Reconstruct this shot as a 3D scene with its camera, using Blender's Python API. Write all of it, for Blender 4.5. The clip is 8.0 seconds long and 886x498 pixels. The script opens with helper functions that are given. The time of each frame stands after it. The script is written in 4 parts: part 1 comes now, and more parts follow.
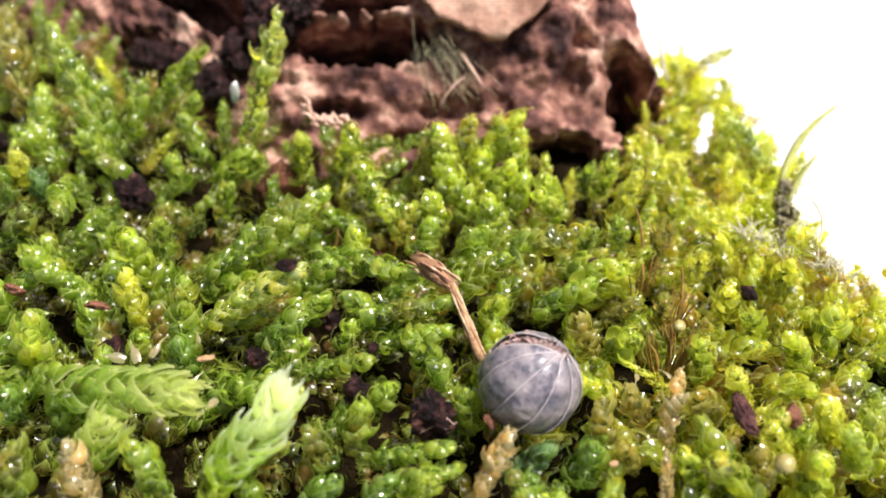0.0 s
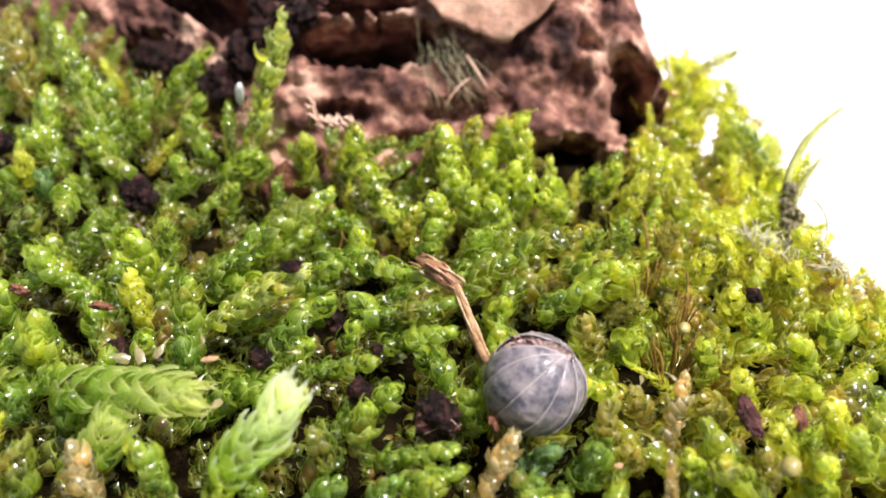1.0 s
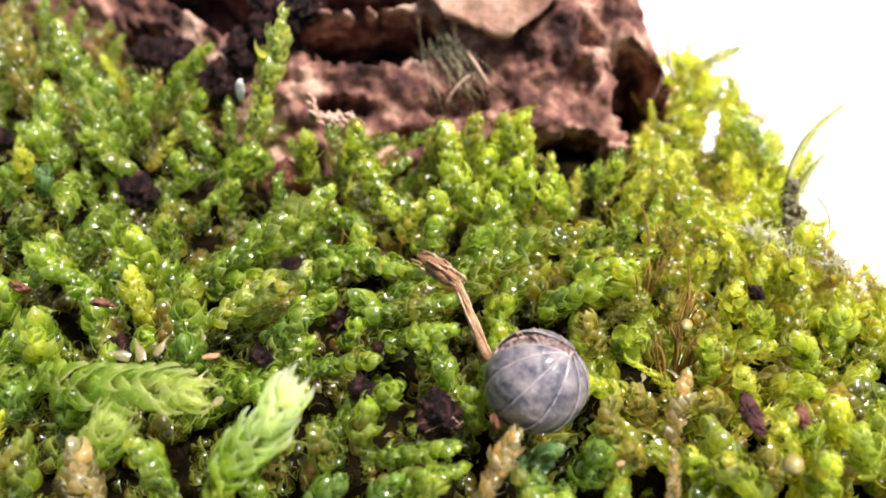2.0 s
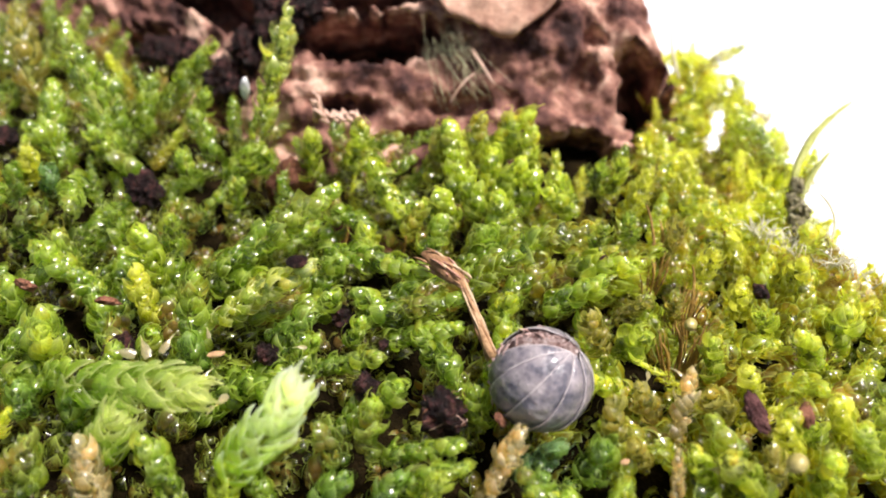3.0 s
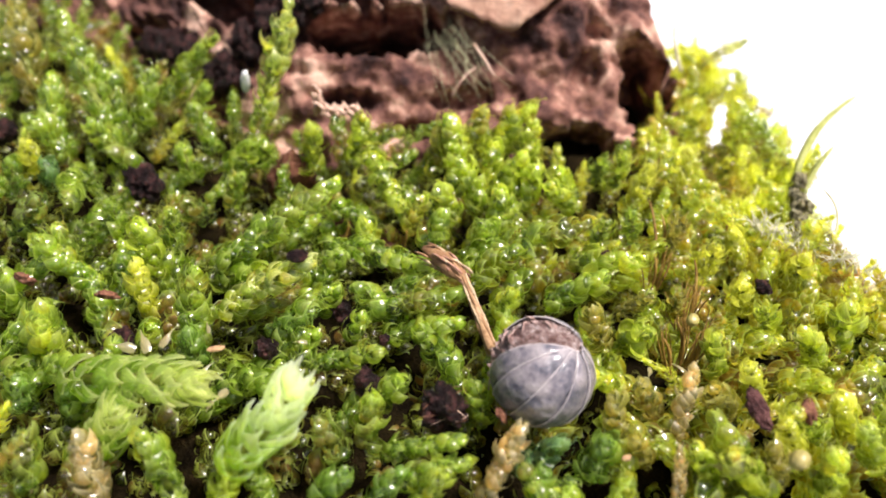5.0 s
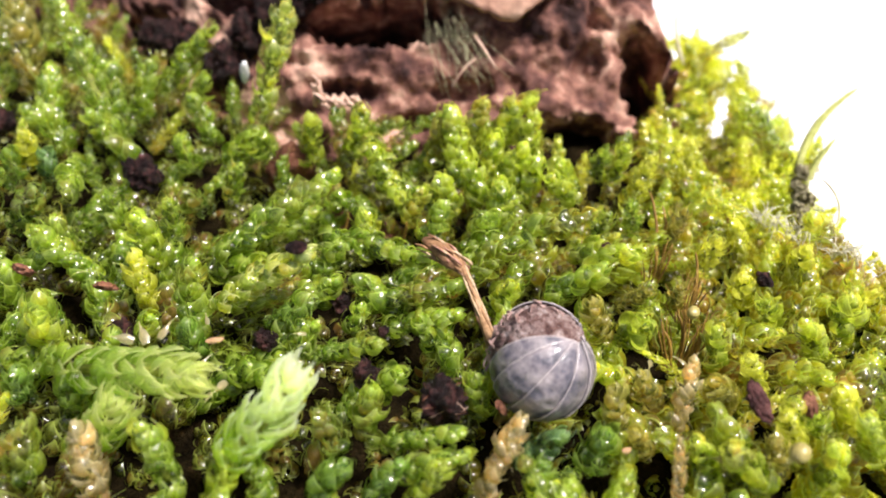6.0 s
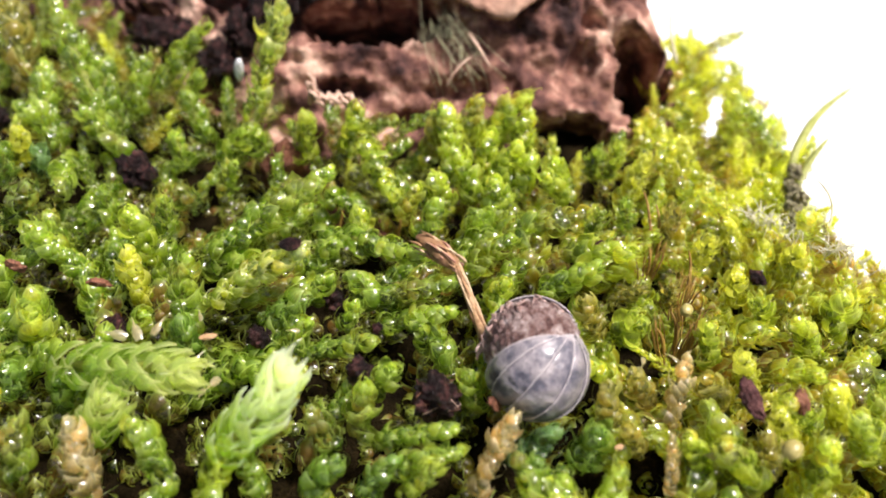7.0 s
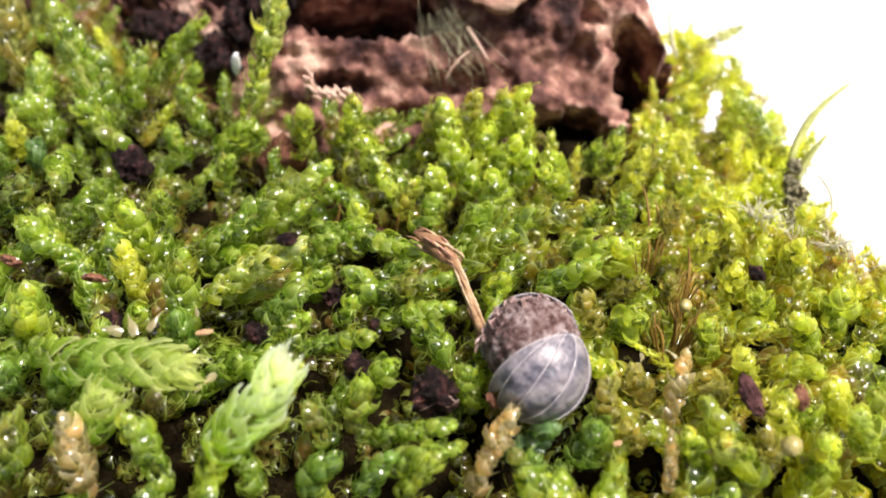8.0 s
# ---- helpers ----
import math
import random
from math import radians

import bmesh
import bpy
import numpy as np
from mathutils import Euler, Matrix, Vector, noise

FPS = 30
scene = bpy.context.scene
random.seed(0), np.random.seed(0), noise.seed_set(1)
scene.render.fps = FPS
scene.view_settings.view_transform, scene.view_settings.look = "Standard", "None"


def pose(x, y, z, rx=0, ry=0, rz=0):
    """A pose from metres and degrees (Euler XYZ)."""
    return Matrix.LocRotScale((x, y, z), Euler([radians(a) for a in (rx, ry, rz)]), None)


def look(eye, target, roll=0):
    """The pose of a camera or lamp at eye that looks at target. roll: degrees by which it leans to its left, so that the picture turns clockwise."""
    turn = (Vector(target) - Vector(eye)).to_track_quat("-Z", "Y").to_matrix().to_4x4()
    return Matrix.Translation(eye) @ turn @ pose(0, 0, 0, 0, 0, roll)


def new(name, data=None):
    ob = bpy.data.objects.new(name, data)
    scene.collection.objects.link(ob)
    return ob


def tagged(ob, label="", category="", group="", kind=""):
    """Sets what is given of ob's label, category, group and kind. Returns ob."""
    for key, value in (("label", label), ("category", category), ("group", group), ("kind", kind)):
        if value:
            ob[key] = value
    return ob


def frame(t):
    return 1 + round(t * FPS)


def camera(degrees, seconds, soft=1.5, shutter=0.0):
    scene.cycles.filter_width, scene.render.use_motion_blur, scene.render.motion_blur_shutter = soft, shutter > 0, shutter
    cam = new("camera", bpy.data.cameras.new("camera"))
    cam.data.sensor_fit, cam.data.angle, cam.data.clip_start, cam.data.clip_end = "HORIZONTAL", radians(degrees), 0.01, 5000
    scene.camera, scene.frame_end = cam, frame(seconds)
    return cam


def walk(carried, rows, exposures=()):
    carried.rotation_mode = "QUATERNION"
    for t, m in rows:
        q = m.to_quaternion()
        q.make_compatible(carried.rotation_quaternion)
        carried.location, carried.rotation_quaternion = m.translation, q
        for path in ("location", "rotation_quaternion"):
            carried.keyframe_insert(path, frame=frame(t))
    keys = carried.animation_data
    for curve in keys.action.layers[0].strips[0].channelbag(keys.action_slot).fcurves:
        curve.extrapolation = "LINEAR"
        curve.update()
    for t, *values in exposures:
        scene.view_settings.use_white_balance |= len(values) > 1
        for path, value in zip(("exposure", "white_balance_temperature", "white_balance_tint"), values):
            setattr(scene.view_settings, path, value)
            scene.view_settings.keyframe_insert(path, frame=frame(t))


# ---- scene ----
EYE = (0.0, -27.0, 49.4)
cam = camera(56.7, 8.0, soft=1.75)
cam.data.dof.use_dof = True
cam.data.dof.focus_distance = 0.0475
cam.data.dof.aperture_fstop = 40.0
MM = 0.001
AIM = pose(EYE[0] * MM, EYE[1] * MM, EYE[2] * MM, 48.0, 0, 0)
# seconds, the small shifts of the hand in millimetres and its turns in degrees
SWAY = [
    (0.0, 0.199, 0.050, 0.139, 0.095, -0.381, -0.241), (0.5, 0.183, 0.025, 0.143, 0.197, -0.263, -0.191),
    (1.0, 0.107, -0.015, 0.078, 0.268, -0.175, -0.100), (1.5, 0.104, 0.053, -0.062, 0.124, -0.211, -0.120),
    (3.0, -0.029, 0.014, -0.005, -0.083, 0.079, -0.011), (3.5, 0.000, 0.000, 0.000, 0.000, 0.000, 0.000),
    (4.0, 0.041, 0.047, -0.118, 0.038, 0.054, -0.048), (4.5, -0.081, 0.058, -0.157, -0.143, 0.070, 0.028),
    (6.0, -0.028, -0.001, -0.448, -1.025, 0.146, 0.227), (6.5, -0.014, -0.133, -0.405, -0.848, -0.067, 0.327),
    (7.0, 0.028, -0.216, -0.419, -0.954, -0.209, 0.404), (7.5, 0.091, -0.229, -0.488, -1.170, -0.251, 0.417),
    (8.0, 0.101, -0.229, -0.678, -1.274, -0.274, 0.424),
]
walk(cam, [(t, AIM @ pose(dx * MM, dy * MM, dz * MM, rx, ry, rz)) for t, dx, dy, dz, rx, ry, rz in SWAY])

# ---- light ----
SUN_DIR = Vector((0.40, -0.04, 0.89)).normalized()
sun_data = bpy.data.lights.new("sun", "SUN")
sun_data.energy, sun_data.angle, sun_data.color = 6.1, radians(12.0), (1.0, 0.93, 0.925)
sun = new("sun", sun_data)
sun.matrix_world = look(SUN_DIR, (0, 0, 0))
world = bpy.data.worlds.new("sky")
scene.world = world
world.use_nodes = True
sky = world.node_tree.nodes.new("ShaderNodeTexSky")
sky.sky_type, sky.sun_disc = "NISHITA", False
sky.sun_elevation = math.asin(SUN_DIR.z)
sky.sun_rotation = math.atan2(SUN_DIR.x, SUN_DIR.y)
sky.air_density, sky.dust_density, sky.ozone_density = 0.8, 6.0, 0.3
back = world.node_tree.nodes["Background"]
world.node_tree.links.new(sky.outputs["Color"], back.inputs["Color"])
back.inputs["Strength"].default_value = 0.08
scene.view_settings.exposure = 0.1

# ---- helpers of the scene ----
rng = np.random.default_rng(7)


def part(name, bm, mat, parent=None, label="", smooth=True):
    """Links a bmesh or a mesh as one object."""
    if isinstance(bm, bmesh.types.BMesh):
        me = bpy.data.meshes.new(name)
        bm.to_mesh(me)
        bm.free()
    else:
        me = bm
    if smooth:
        me.shade_smooth()
    if mat and not me.materials:
        me.materials.append(mat)
    ob = new(name, me)
    if parent:
        ob.parent = parent
    return tagged(ob, label)


def thing(name, at, label, category, group="", kind=""):
    ob = new(name)
    ob.empty_display_size = 0.001
    ob.location = at
    return tagged(ob, label, category, group, kind)


def mesh_of(name, verts, faces, uv=None, extra=None):
    me = bpy.data.meshes.new(name)
    me.from_pydata(np.asarray(verts, float).reshape(-1, 3).tolist(), [], np.asarray(faces).tolist() if isinstance(faces, np.ndarray) else faces)
    if uv is not None:
        layer = me.uv_layers.new(name="UVMap")
        loops = np.zeros(len(me.loops), np.int32)
        me.loops.foreach_get("vertex_index", loops)
        layer.data.foreach_set("uv", np.asarray(uv, np.float32)[loops].ravel())
    if extra is not None:
        at = me.attributes.new("age", "FLOAT", "POINT")
        at.data.foreach_set("value", np.asarray(extra, np.float32))
    me.update()
    return me


def tube(points, radii, sides=7, name="tube", wobble=0.0):
    """A closed tapered tube along points, in metres."""
    pts = [Vector(p) for p in points]
    verts, faces = [], []
    ref = Vector((0.31, 0.2, 0.93))
    for i, p in enumerate(pts):
        d = (pts[min(i + 1, len(pts) - 1)] - pts[max(i - 1, 0)]).normalized()
        a = d.cross(ref).normalized()
        b = d.cross(a)
        r = radii[i] if hasattr(radii, "__len__") else radii
        for k in range(sides):
            w = 2 * math.pi * k / sides
            rr = r * (1 + wobble * noise.noise((p.x * 900 + k * 1.7, p.y * 900, p.z * 900)))
            verts.append(p + (a * math.cos(w) + b * math.sin(w)) * rr)
    n = len(pts)
    for i in range(n - 1):
        for k in range(sides):
            k2 = (k + 1) % sides
            faces.append((i * sides + k, i * sides + k2, (i + 1) * sides + k2, (i + 1) * sides + k))
    faces.append(tuple(range(sides - 1, -1, -1)))
    faces.append(tuple((n - 1) * sides + k for k in range(sides)))
    me = bpy.data.meshes.new(name)
    me.from_pydata([tuple(v) for v in verts], [], faces)
    return me


def bend(a, b, c, n=8):
    a, b, c = Vector(a), Vector(b), Vector(c)
    return [(a * (1 - t) ** 2 + b * 2 * t * (1 - t) + c * t * t) * MM for t in [i / (n - 1) for i in range(n)]]


# ---- materials ----
def mat_new(name):
    m = bpy.data.materials.new(name)
    m.use_nodes = True
    nt = m.node_tree
    return m, nt, nt.nodes["Principled BSDF"], nt.nodes["Material Output"]


def node(nt, kind, **values):
    n = nt.nodes.new(kind)
    for key, v in values.items():
        n.inputs[key].default_value = v
    return n


def noise_tex(nt, scale, detail=4.0, rough=0.55, vector=None):
    n = node(nt, "ShaderNodeTexNoise", Scale=scale, Detail=detail, Roughness=rough)
    if vector is None:
        vector = nt.nodes.new("ShaderNodeTexCoord").outputs["Object"]
    nt.links.new(vector, n.inputs["Vector"])
    return n


def ramp(nt, source, stops):
    r = nt.nodes.new("ShaderNodeValToRGB")
    while len(r.color_ramp.elements) < len(stops):
        r.color_ramp.elements.new(0.5)
    for e, (p, c) in zip(r.color_ramp.elements, stops):
        e.position, e.color = p, (*c, 1)
    nt.links.new(source, r.inputs["Fac"])
    return r


def mix(nt, fac, a, b, mode="MIX"):
    m = nt.nodes.new("ShaderNodeMix")
    m.data_type, m.blend_type = "RGBA", mode
    for sock, v in ((m.inputs[0], fac), (m.inputs[6], a), (m.inputs[7], b)):
        if isinstance(v, (int, float)):
            sock.default_value = v
        elif isinstance(v, tuple):
            sock.default_value = (*v, 1)
        else:
            nt.links.new(v, sock)
    return m.outputs[2]


def bump(nt, bsdf, height, strength, distance):
    b = node(nt, "ShaderNodeBump", Strength=strength, Distance=distance)
    nt.links.new(height, b.inputs["Height"])
    nt.links.new(b.outputs["Normal"], bsdf.inputs["Normal"])
    return b


def moss_mat(name, young, mid, old, joined, wither=0.57, shine=0.3, clear=0.5, drift=None, deep=None, glow=(1.9, 1.9, 1.2)):
    """Glossy translucent moss leaf: paler to its tip, browner with age, each leaf a little different."""
    m, nt, bsdf, out = mat_new(name)
    uv = nt.nodes.new("ShaderNodeUVMap")
    sep = nt.nodes.new("ShaderNodeSeparateXYZ")
    nt.links.new(uv.outputs["UV"], sep.inputs[0])
    geo = nt.nodes.new("ShaderNodeNewGeometry")
    if joined:
        age = nt.nodes.new("ShaderNodeAttribute")
        age.attribute_name = "age"
        age_out, rand = age.outputs["Fac"], geo.outputs["Random Per Island"]
    else:
        info = nt.nodes.new("ShaderNodeObjectInfo")
        s2 = nt.nodes.new("ShaderNodeSeparateColor")
        nt.links.new(info.outputs["Color"], s2.inputs[0])
        age_out, rand = s2.outputs[0], info.outputs["Random"]
    col = ramp(nt, age_out, [(0.0, old), (0.42, mid), (1.0, young)]).outputs[0]
    if drift:
        split = nt.nodes.new("ShaderNodeSeparateXYZ")
        nt.links.new(geo.outputs["Position"], split.inputs[0])
        big = noise_tex(nt, 90.0, 3.0, vector=geo.outputs["Position"])
        add = node(nt, "ShaderNodeMath")
        add.operation = "MULTIPLY_ADD"
        nt.links.new(big.outputs["Fac"], add.inputs[0])
        add.inputs[1].default_value = 0.03
        nt.links.new(split.outputs["X"], add.inputs[2])
        rng_map = nt.nodes.new("ShaderNodeMapRange")
        rng_map.inputs["From Min"].default_value, rng_map.inputs["From Max"].default_value = 0.012, 0.030
        nt.links.new(add.outputs[0], rng_map.inputs["Value"])
        col = mix(nt, rng_map.outputs[0], col, ramp(nt, age_out, [(0.0, drift[2]), (0.42, drift[1]), (1.0, drift[0])]).outputs[0])
    if deep:
        pools = noise_tex(nt, 130.0, 2.0, vector=geo.outputs["Position"])
        wet = ramp(nt, pools.outputs["Fac"], [(0.52, (0, 0, 0)), (0.66, (0.8, 0.8, 0.8))])
        col = mix(nt, wet.outputs[0], col, ramp(nt, age_out, [(0.0, deep[2]), (0.42, deep[1]), (1.0, deep[0])]).outputs[0])
    # withered patches
    patch = noise_tex(nt, 210.0, 3.0, vector=geo.outputs["Position"])
    most = 0.85 if joined else 0.5
    dead = ramp(nt, patch.outputs["Fac"], [(wither, (0, 0, 0)), (wither + 0.1, (most, most, most))])
    if young[0] < 0.6 or joined:
        col = mix(nt, dead.outputs[0], col, (0.38, 0.225, 0.085))
    # leaf to leaf
    var = ramp(nt, rand, [(0.0, (0.36, 0.44, 0.42)), (0.45, (0.95, 1.0, 0.9)), (0.8, (1.15, 1.1, 0.9)), (1.0, (1.5, 1.25, 0.9))] if young[0] < 0.7 else [(0.0, (0.8, 0.86, 0.8)), (1.0, (1.1, 1.08, 1.0))])
    col = mix(nt, 1.0, col, var.outputs[0], "MULTIPLY")
    # paler hyaline tip and margin; edge highlights are part of the margin colour
    tip = ramp(nt, sep.outputs["Y"], [(0.68, (0, 0, 0)), (1.0, (0.75, 0.75, 0.75))])
    col = mix(nt, tip.outputs[0], col, tuple(min(0.92, c * 1.35 + d) for c, d in zip(young, (0.09, 0.09, 0.05))))
    edge = 0.45 if young[0] > 0.7 else 1.0
    rim = ramp(nt, sep.outputs["X"], [(0.0, (edge, edge, edge)), (0.12, (0, 0, 0)), (0.88, (0, 0, 0)), (1.0, (edge, edge, edge))])
    col = mix(nt, rim.outputs[0], col, tuple(min(0.9, c * 1.25 + d) for c, d in zip(young, (0.16, 0.17, 0.09))))
    # fine cell grain along the leaf
    mp = nt.nodes.new("ShaderNodeMapping")
    mp.inputs["Scale"].default_value = (15, 2.2, 1)
    nt.links.new(uv.outputs["UV"], mp.inputs["Vector"])
    grain = noise_tex(nt, 1.6, 3.0, vector=mp.outputs[0])
    g = ramp(nt, grain.outputs["Fac"], [(0.32, (0.66, 0.69, 0.66)), (0.5, (0.97, 0.97, 0.97)), (0.68, (1.4, 1.35, 1.25))])
    col = mix(nt, 0.85, col, mix(nt, 1.0, col, g.outputs[0], "MULTIPLY"))
    nt.links.new(col, bsdf.inputs["Base Color"])
    bsdf.inputs["Roughness"].default_value = shine
    bsdf.inputs["Specular IOR Level"].default_value = 0.55
    bsdf.inputs["Coat Weight"].default_value, bsdf.inputs["Coat Roughness"].default_value = 1.0, 0.17
    bsdf.inputs["Coat IOR"].default_value = 2.4
    bump(nt, bsdf, grain.outputs["Fac"], 0.7, 0.00006)
    fold = noise_tex(nt, 3.0, 2.0, vector=uv.outputs["UV"])
    crease = node(nt, "ShaderNodeBump", Strength=0.4, Distance=0.00004)
    nt.links.new(fold.outputs["Fac"], crease.inputs["Height"])
    nt.links.new(crease.outputs["Normal"], bsdf.inputs["Coat Normal"])
    trans = nt.nodes.new("ShaderNodeBsdfTranslucent")
    nt.links.new(mix(nt, 1.0, col, glow, "MULTIPLY"), trans.inputs["Color"])
    ms = nt.nodes.new("ShaderNodeMixShader")
    ms.inputs[0].default_value = clear
    nt.links.new(bsdf.outputs[0], ms.inputs[1])
    nt.links.new(trans.outputs[0], ms.inputs[2])
    thin = nt.nodes.new("ShaderNodeMixShader")
    thin.inputs[0].default_value = 0.2 if young[0] > 0.7 else 0.34
    nt.links.new(ms.outputs[0], thin.inputs[1])
    nt.links.new(nt.nodes.new("ShaderNodeBsdfTransparent").outputs[0], thin.inputs[2])
    nt.links.new(thin.outputs[0], out.inputs["Surface"])
    return m


TONES = {  # young, middle, old
    "g": ((0.43, 0.53, 0.09), (0.185, 0.295, 0.018), (0.11, 0.052, 0.012)),
    # y is yellow by nature, and lightened for the backlit right side
    "y": ((0.70, 0.70, 0.14), (0.44, 0.46, 0.025), (0.22, 0.10, 0.02)),
    "l": ((0.54, 0.61, 0.10), (0.30, 0.385, 0.02), (0.10, 0.075, 0.012)),
    "d": ((0.29, 0.42, 0.08), (0.11, 0.205, 0.018), (0.04, 0.045, 0.007)),
    "b": ((0.22, 0.36, 0.17), (0.07, 0.16, 0.06), (0.03, 0.05, 0.012)),
    "p": ((0.96, 0.96, 0.74), (0.53, 0.67, 0.06), (0.27, 0.48, 0.01)),
    "q": ((0.70, 0.74, 0.30), (0.36, 0.52, 0.03), (0.26, 0.32, 0.018)),
    "c": ((0.66, 0.70, 0.34), (0.40, 0.48, 0.06), (0.22, 0.28, 0.02)),
    "o": ((0.44, 0.41, 0.12), (0.25, 0.22, 0.035), (0.15, 0.085, 0.02)),
    "w": ((0.72, 0.64, 0.46), (0.56, 0.45, 0.28), (0.38, 0.27, 0.15)),
    "s": ((0.62, 0.68, 0.24), (0.46, 0.58, 0.07), (0.30, 0.38, 0.03)),
    "t": ((0.60, 0.52, 0.38), (0.40, 0.31, 0.17), (0.22, 0.15, 0.06)),
}
WORDS = {
    "g": "plump glossy green moss shoot with overlapping cupped leaves",
    "y": "yellow-green moss shoot with glossy rounded leaves",
    "l": "lime-green moss shoot with glossy curled leaves",
    "d": "deep green moss shoot with wet curled leaves",
    "b": "dark bluish-green moss shoot with wet leaves",
    "p": "pale bright-green young moss shoot with pointed leaf tips",
    "q": "pale green moss shoot with long pointed leaves",
    "c": "pale yellow-green moss shoot with a whitish tip",
    "o": "olive-brown ageing moss shoot with translucent leaves",
    "w": "papery whitish dead moss leaf",
    "s": "upright lime-green moss shoot with small close-set leaves",
    "t": "tan dried moss shoot with translucent curled leaves",
}
LEAF_MAT = {k: moss_mat("moss_leaf_" + k, *v, joined=False, clear=0.5, glow=(1.5, 1.6, 1.35) if k in "pq" else (1.9, 1.9, 1.2)) for k, v in TONES.items()}
CARPET = moss_mat("moss_carpet", *TONES["g"], joined=True, wither=0.55, drift=TONES["y"], deep=TONES["d"])
# yellow moss, its colour raised to carry the light off the board
FUZZ = moss_mat("moss_fuzz", (0.84, 0.85, 0.22), (0.60, 0.62, 0.045), (0.32, 0.19, 0.035), joined=True, wither=0.59, shine=0.3, clear=0.55, deep=((0.58, 0.68, 0.12), (0.34, 0.44, 0.03), (0.18, 0.15, 0.02)))


def grainy(name, stops, scale, rough=0.8, bump_d=0.0002, strength=0.8, spec=0.3, fine=None):
    m, nt, bsdf, out = mat_new(name)
    a = noise_tex(nt, scale, 6.0, 0.65 if not fine else fine)
    b = noise_tex(nt, scale * 6, 4.0, 0.6)
    col = ramp(nt, a.outputs["Fac"], stops).outputs[0]
    shade = ramp(nt, b.outputs["Fac"], [(0.3, (0.6, 0.6, 0.6)), (0.7, (1.3, 1.3, 1.3))]).outputs[0]
    nt.links.new(mix(nt, 0.7, col, mix(nt, 1.0, col, shade, "MULTIPLY")), bsdf.inputs["Base Color"])
    bsdf.inputs["Roughness"].default_value = rough
    bsdf.inputs["Specular IOR Level"].default_value = spec
    bump(nt, bsdf, b.outputs["Fac"], strength, bump_d)
    return m


PAPER = grainy("white_paper", [(0.3, (0.84, 0.84, 0.86)), (0.7, (0.88, 0.88, 0.89))], 60, 0.7, 0.00003, 0.2)
BARK = grainy("bark", [(0.35, (0.028, 0.011, 0.010)), (0.45, (0.125, 0.054, 0.042)), (0.54, (0.30, 0.146, 0.106)), (0.64, (0.68, 0.44, 0.33))], 260, 0.8, 0.0004, fine=0.62)
FLAKE = grainy("bark_flake", [(0.34, (0.22, 0.10, 0.065)), (0.5, (0.44, 0.26, 0.18)), (0.66, (0.64, 0.44, 0.33))], 220, 0.7, 0.0002)
# near black: the shade of the moss gaps is partly in this colour
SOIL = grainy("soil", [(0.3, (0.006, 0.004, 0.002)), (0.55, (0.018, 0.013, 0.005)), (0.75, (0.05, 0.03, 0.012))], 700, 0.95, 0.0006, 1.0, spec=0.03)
CLOD = grainy("dark_clod", [(0.34, (0.005, 0.0025, 0.0025)), (0.5, (0.022, 0.010, 0.010)), (0.66, (0.16, 0.065, 0.058))], 1500, 0.45, 0.0004, 1.0, 0.25)
TWIG = grainy("dry_twig", [(0.3, (0.31, 0.17, 0.08)), (0.5, (0.50, 0.31, 0.16)), (0.75, (0.70, 0.52, 0.34))], 900, 0.6, 0.0001)
STEM = grainy("moss_stem", [(0.3, (0.11, 0.13, 0.02)), (0.6, (0.22, 0.25, 0.035)), (0.8, (0.26, 0.2, 0.05))], 1500, 0.5, 0.0001)
REDBIT = grainy("red_fleck", [(0.3, (0.10, 0.036, 0.022)), (0.55, (0.30, 0.13, 0.075)), (0.75, (0.52, 0.30, 0.19))], 1600, 0.8, 0.0002)
SHARD = grainy("maroon_shard", [(0.3, (0.03, 0.010, 0.010)), (0.5, (0.09, 0.033, 0.03)), (0.7, (0.22, 0.10, 0.085))], 900, 0.55, 0.0003, 1.0)
STRAW = grainy("dry_straw", [(0.3, (0.55, 0.32, 0.22)), (0.7, (0.82, 0.60, 0.48))], 1500, 0.5, 0.0001)
# dark brown for one bark chip and for the shade in two gaps
CHIP_SHADE = grainy("bark_chip", [(0.3, (0.05, 0.018, 0.01)), (0.55, (0.17, 0.065, 0.035)), (0.75, (0.34, 0.15, 0.09))], 700, 0.6, 0.0003, 1.0)
OCHRE = grainy("ochre_stem", [(0.3, (0.12, 0.06, 0.012)), (0.55, (0.30, 0.18, 0.035)), (0.75, (0.48, 0.36, 0.10))], 900, 0.5, 0.0001)
STALK = grainy("green_stalk", [(0.3, (0.24, 0.27, 0.05)), (0.7, (0.46, 0.48, 0.15))], 1500, 0.5, 0.00005)
CAPSULE = grainy("capsule_skin", [(0.3, (0.30, 0.25, 0.06)), (0.7, (0.50, 0.43, 0.16))], 1500, 0.3, 0.00003, 0.3, 0.6)
LICHEN = grainy("lichen", [(0.34, (0.06, 0.05, 0.025)), (0.47, (0.24, 0.21, 0.11)), (0.6, (0.52, 0.48, 0.30))], 1300, 0.8, 0.0003, 1.0)
HAIR = grainy("pale_fibre", [(0.3, (0.42, 0.40, 0.22)), (0.7, (0.66, 0.63, 0.40))], 1500, 0.5, 0.00005)

# ---- the large structure ----
def sm(a, b, x):
    t = np.clip((x - a) / (b - a), 0, 1)
    return t * t * (3 - 2 * t)


def lumps(x, y, s, seed=0.0):
    return noise.noise((x / s + seed, y / s - seed, seed * 1.3))


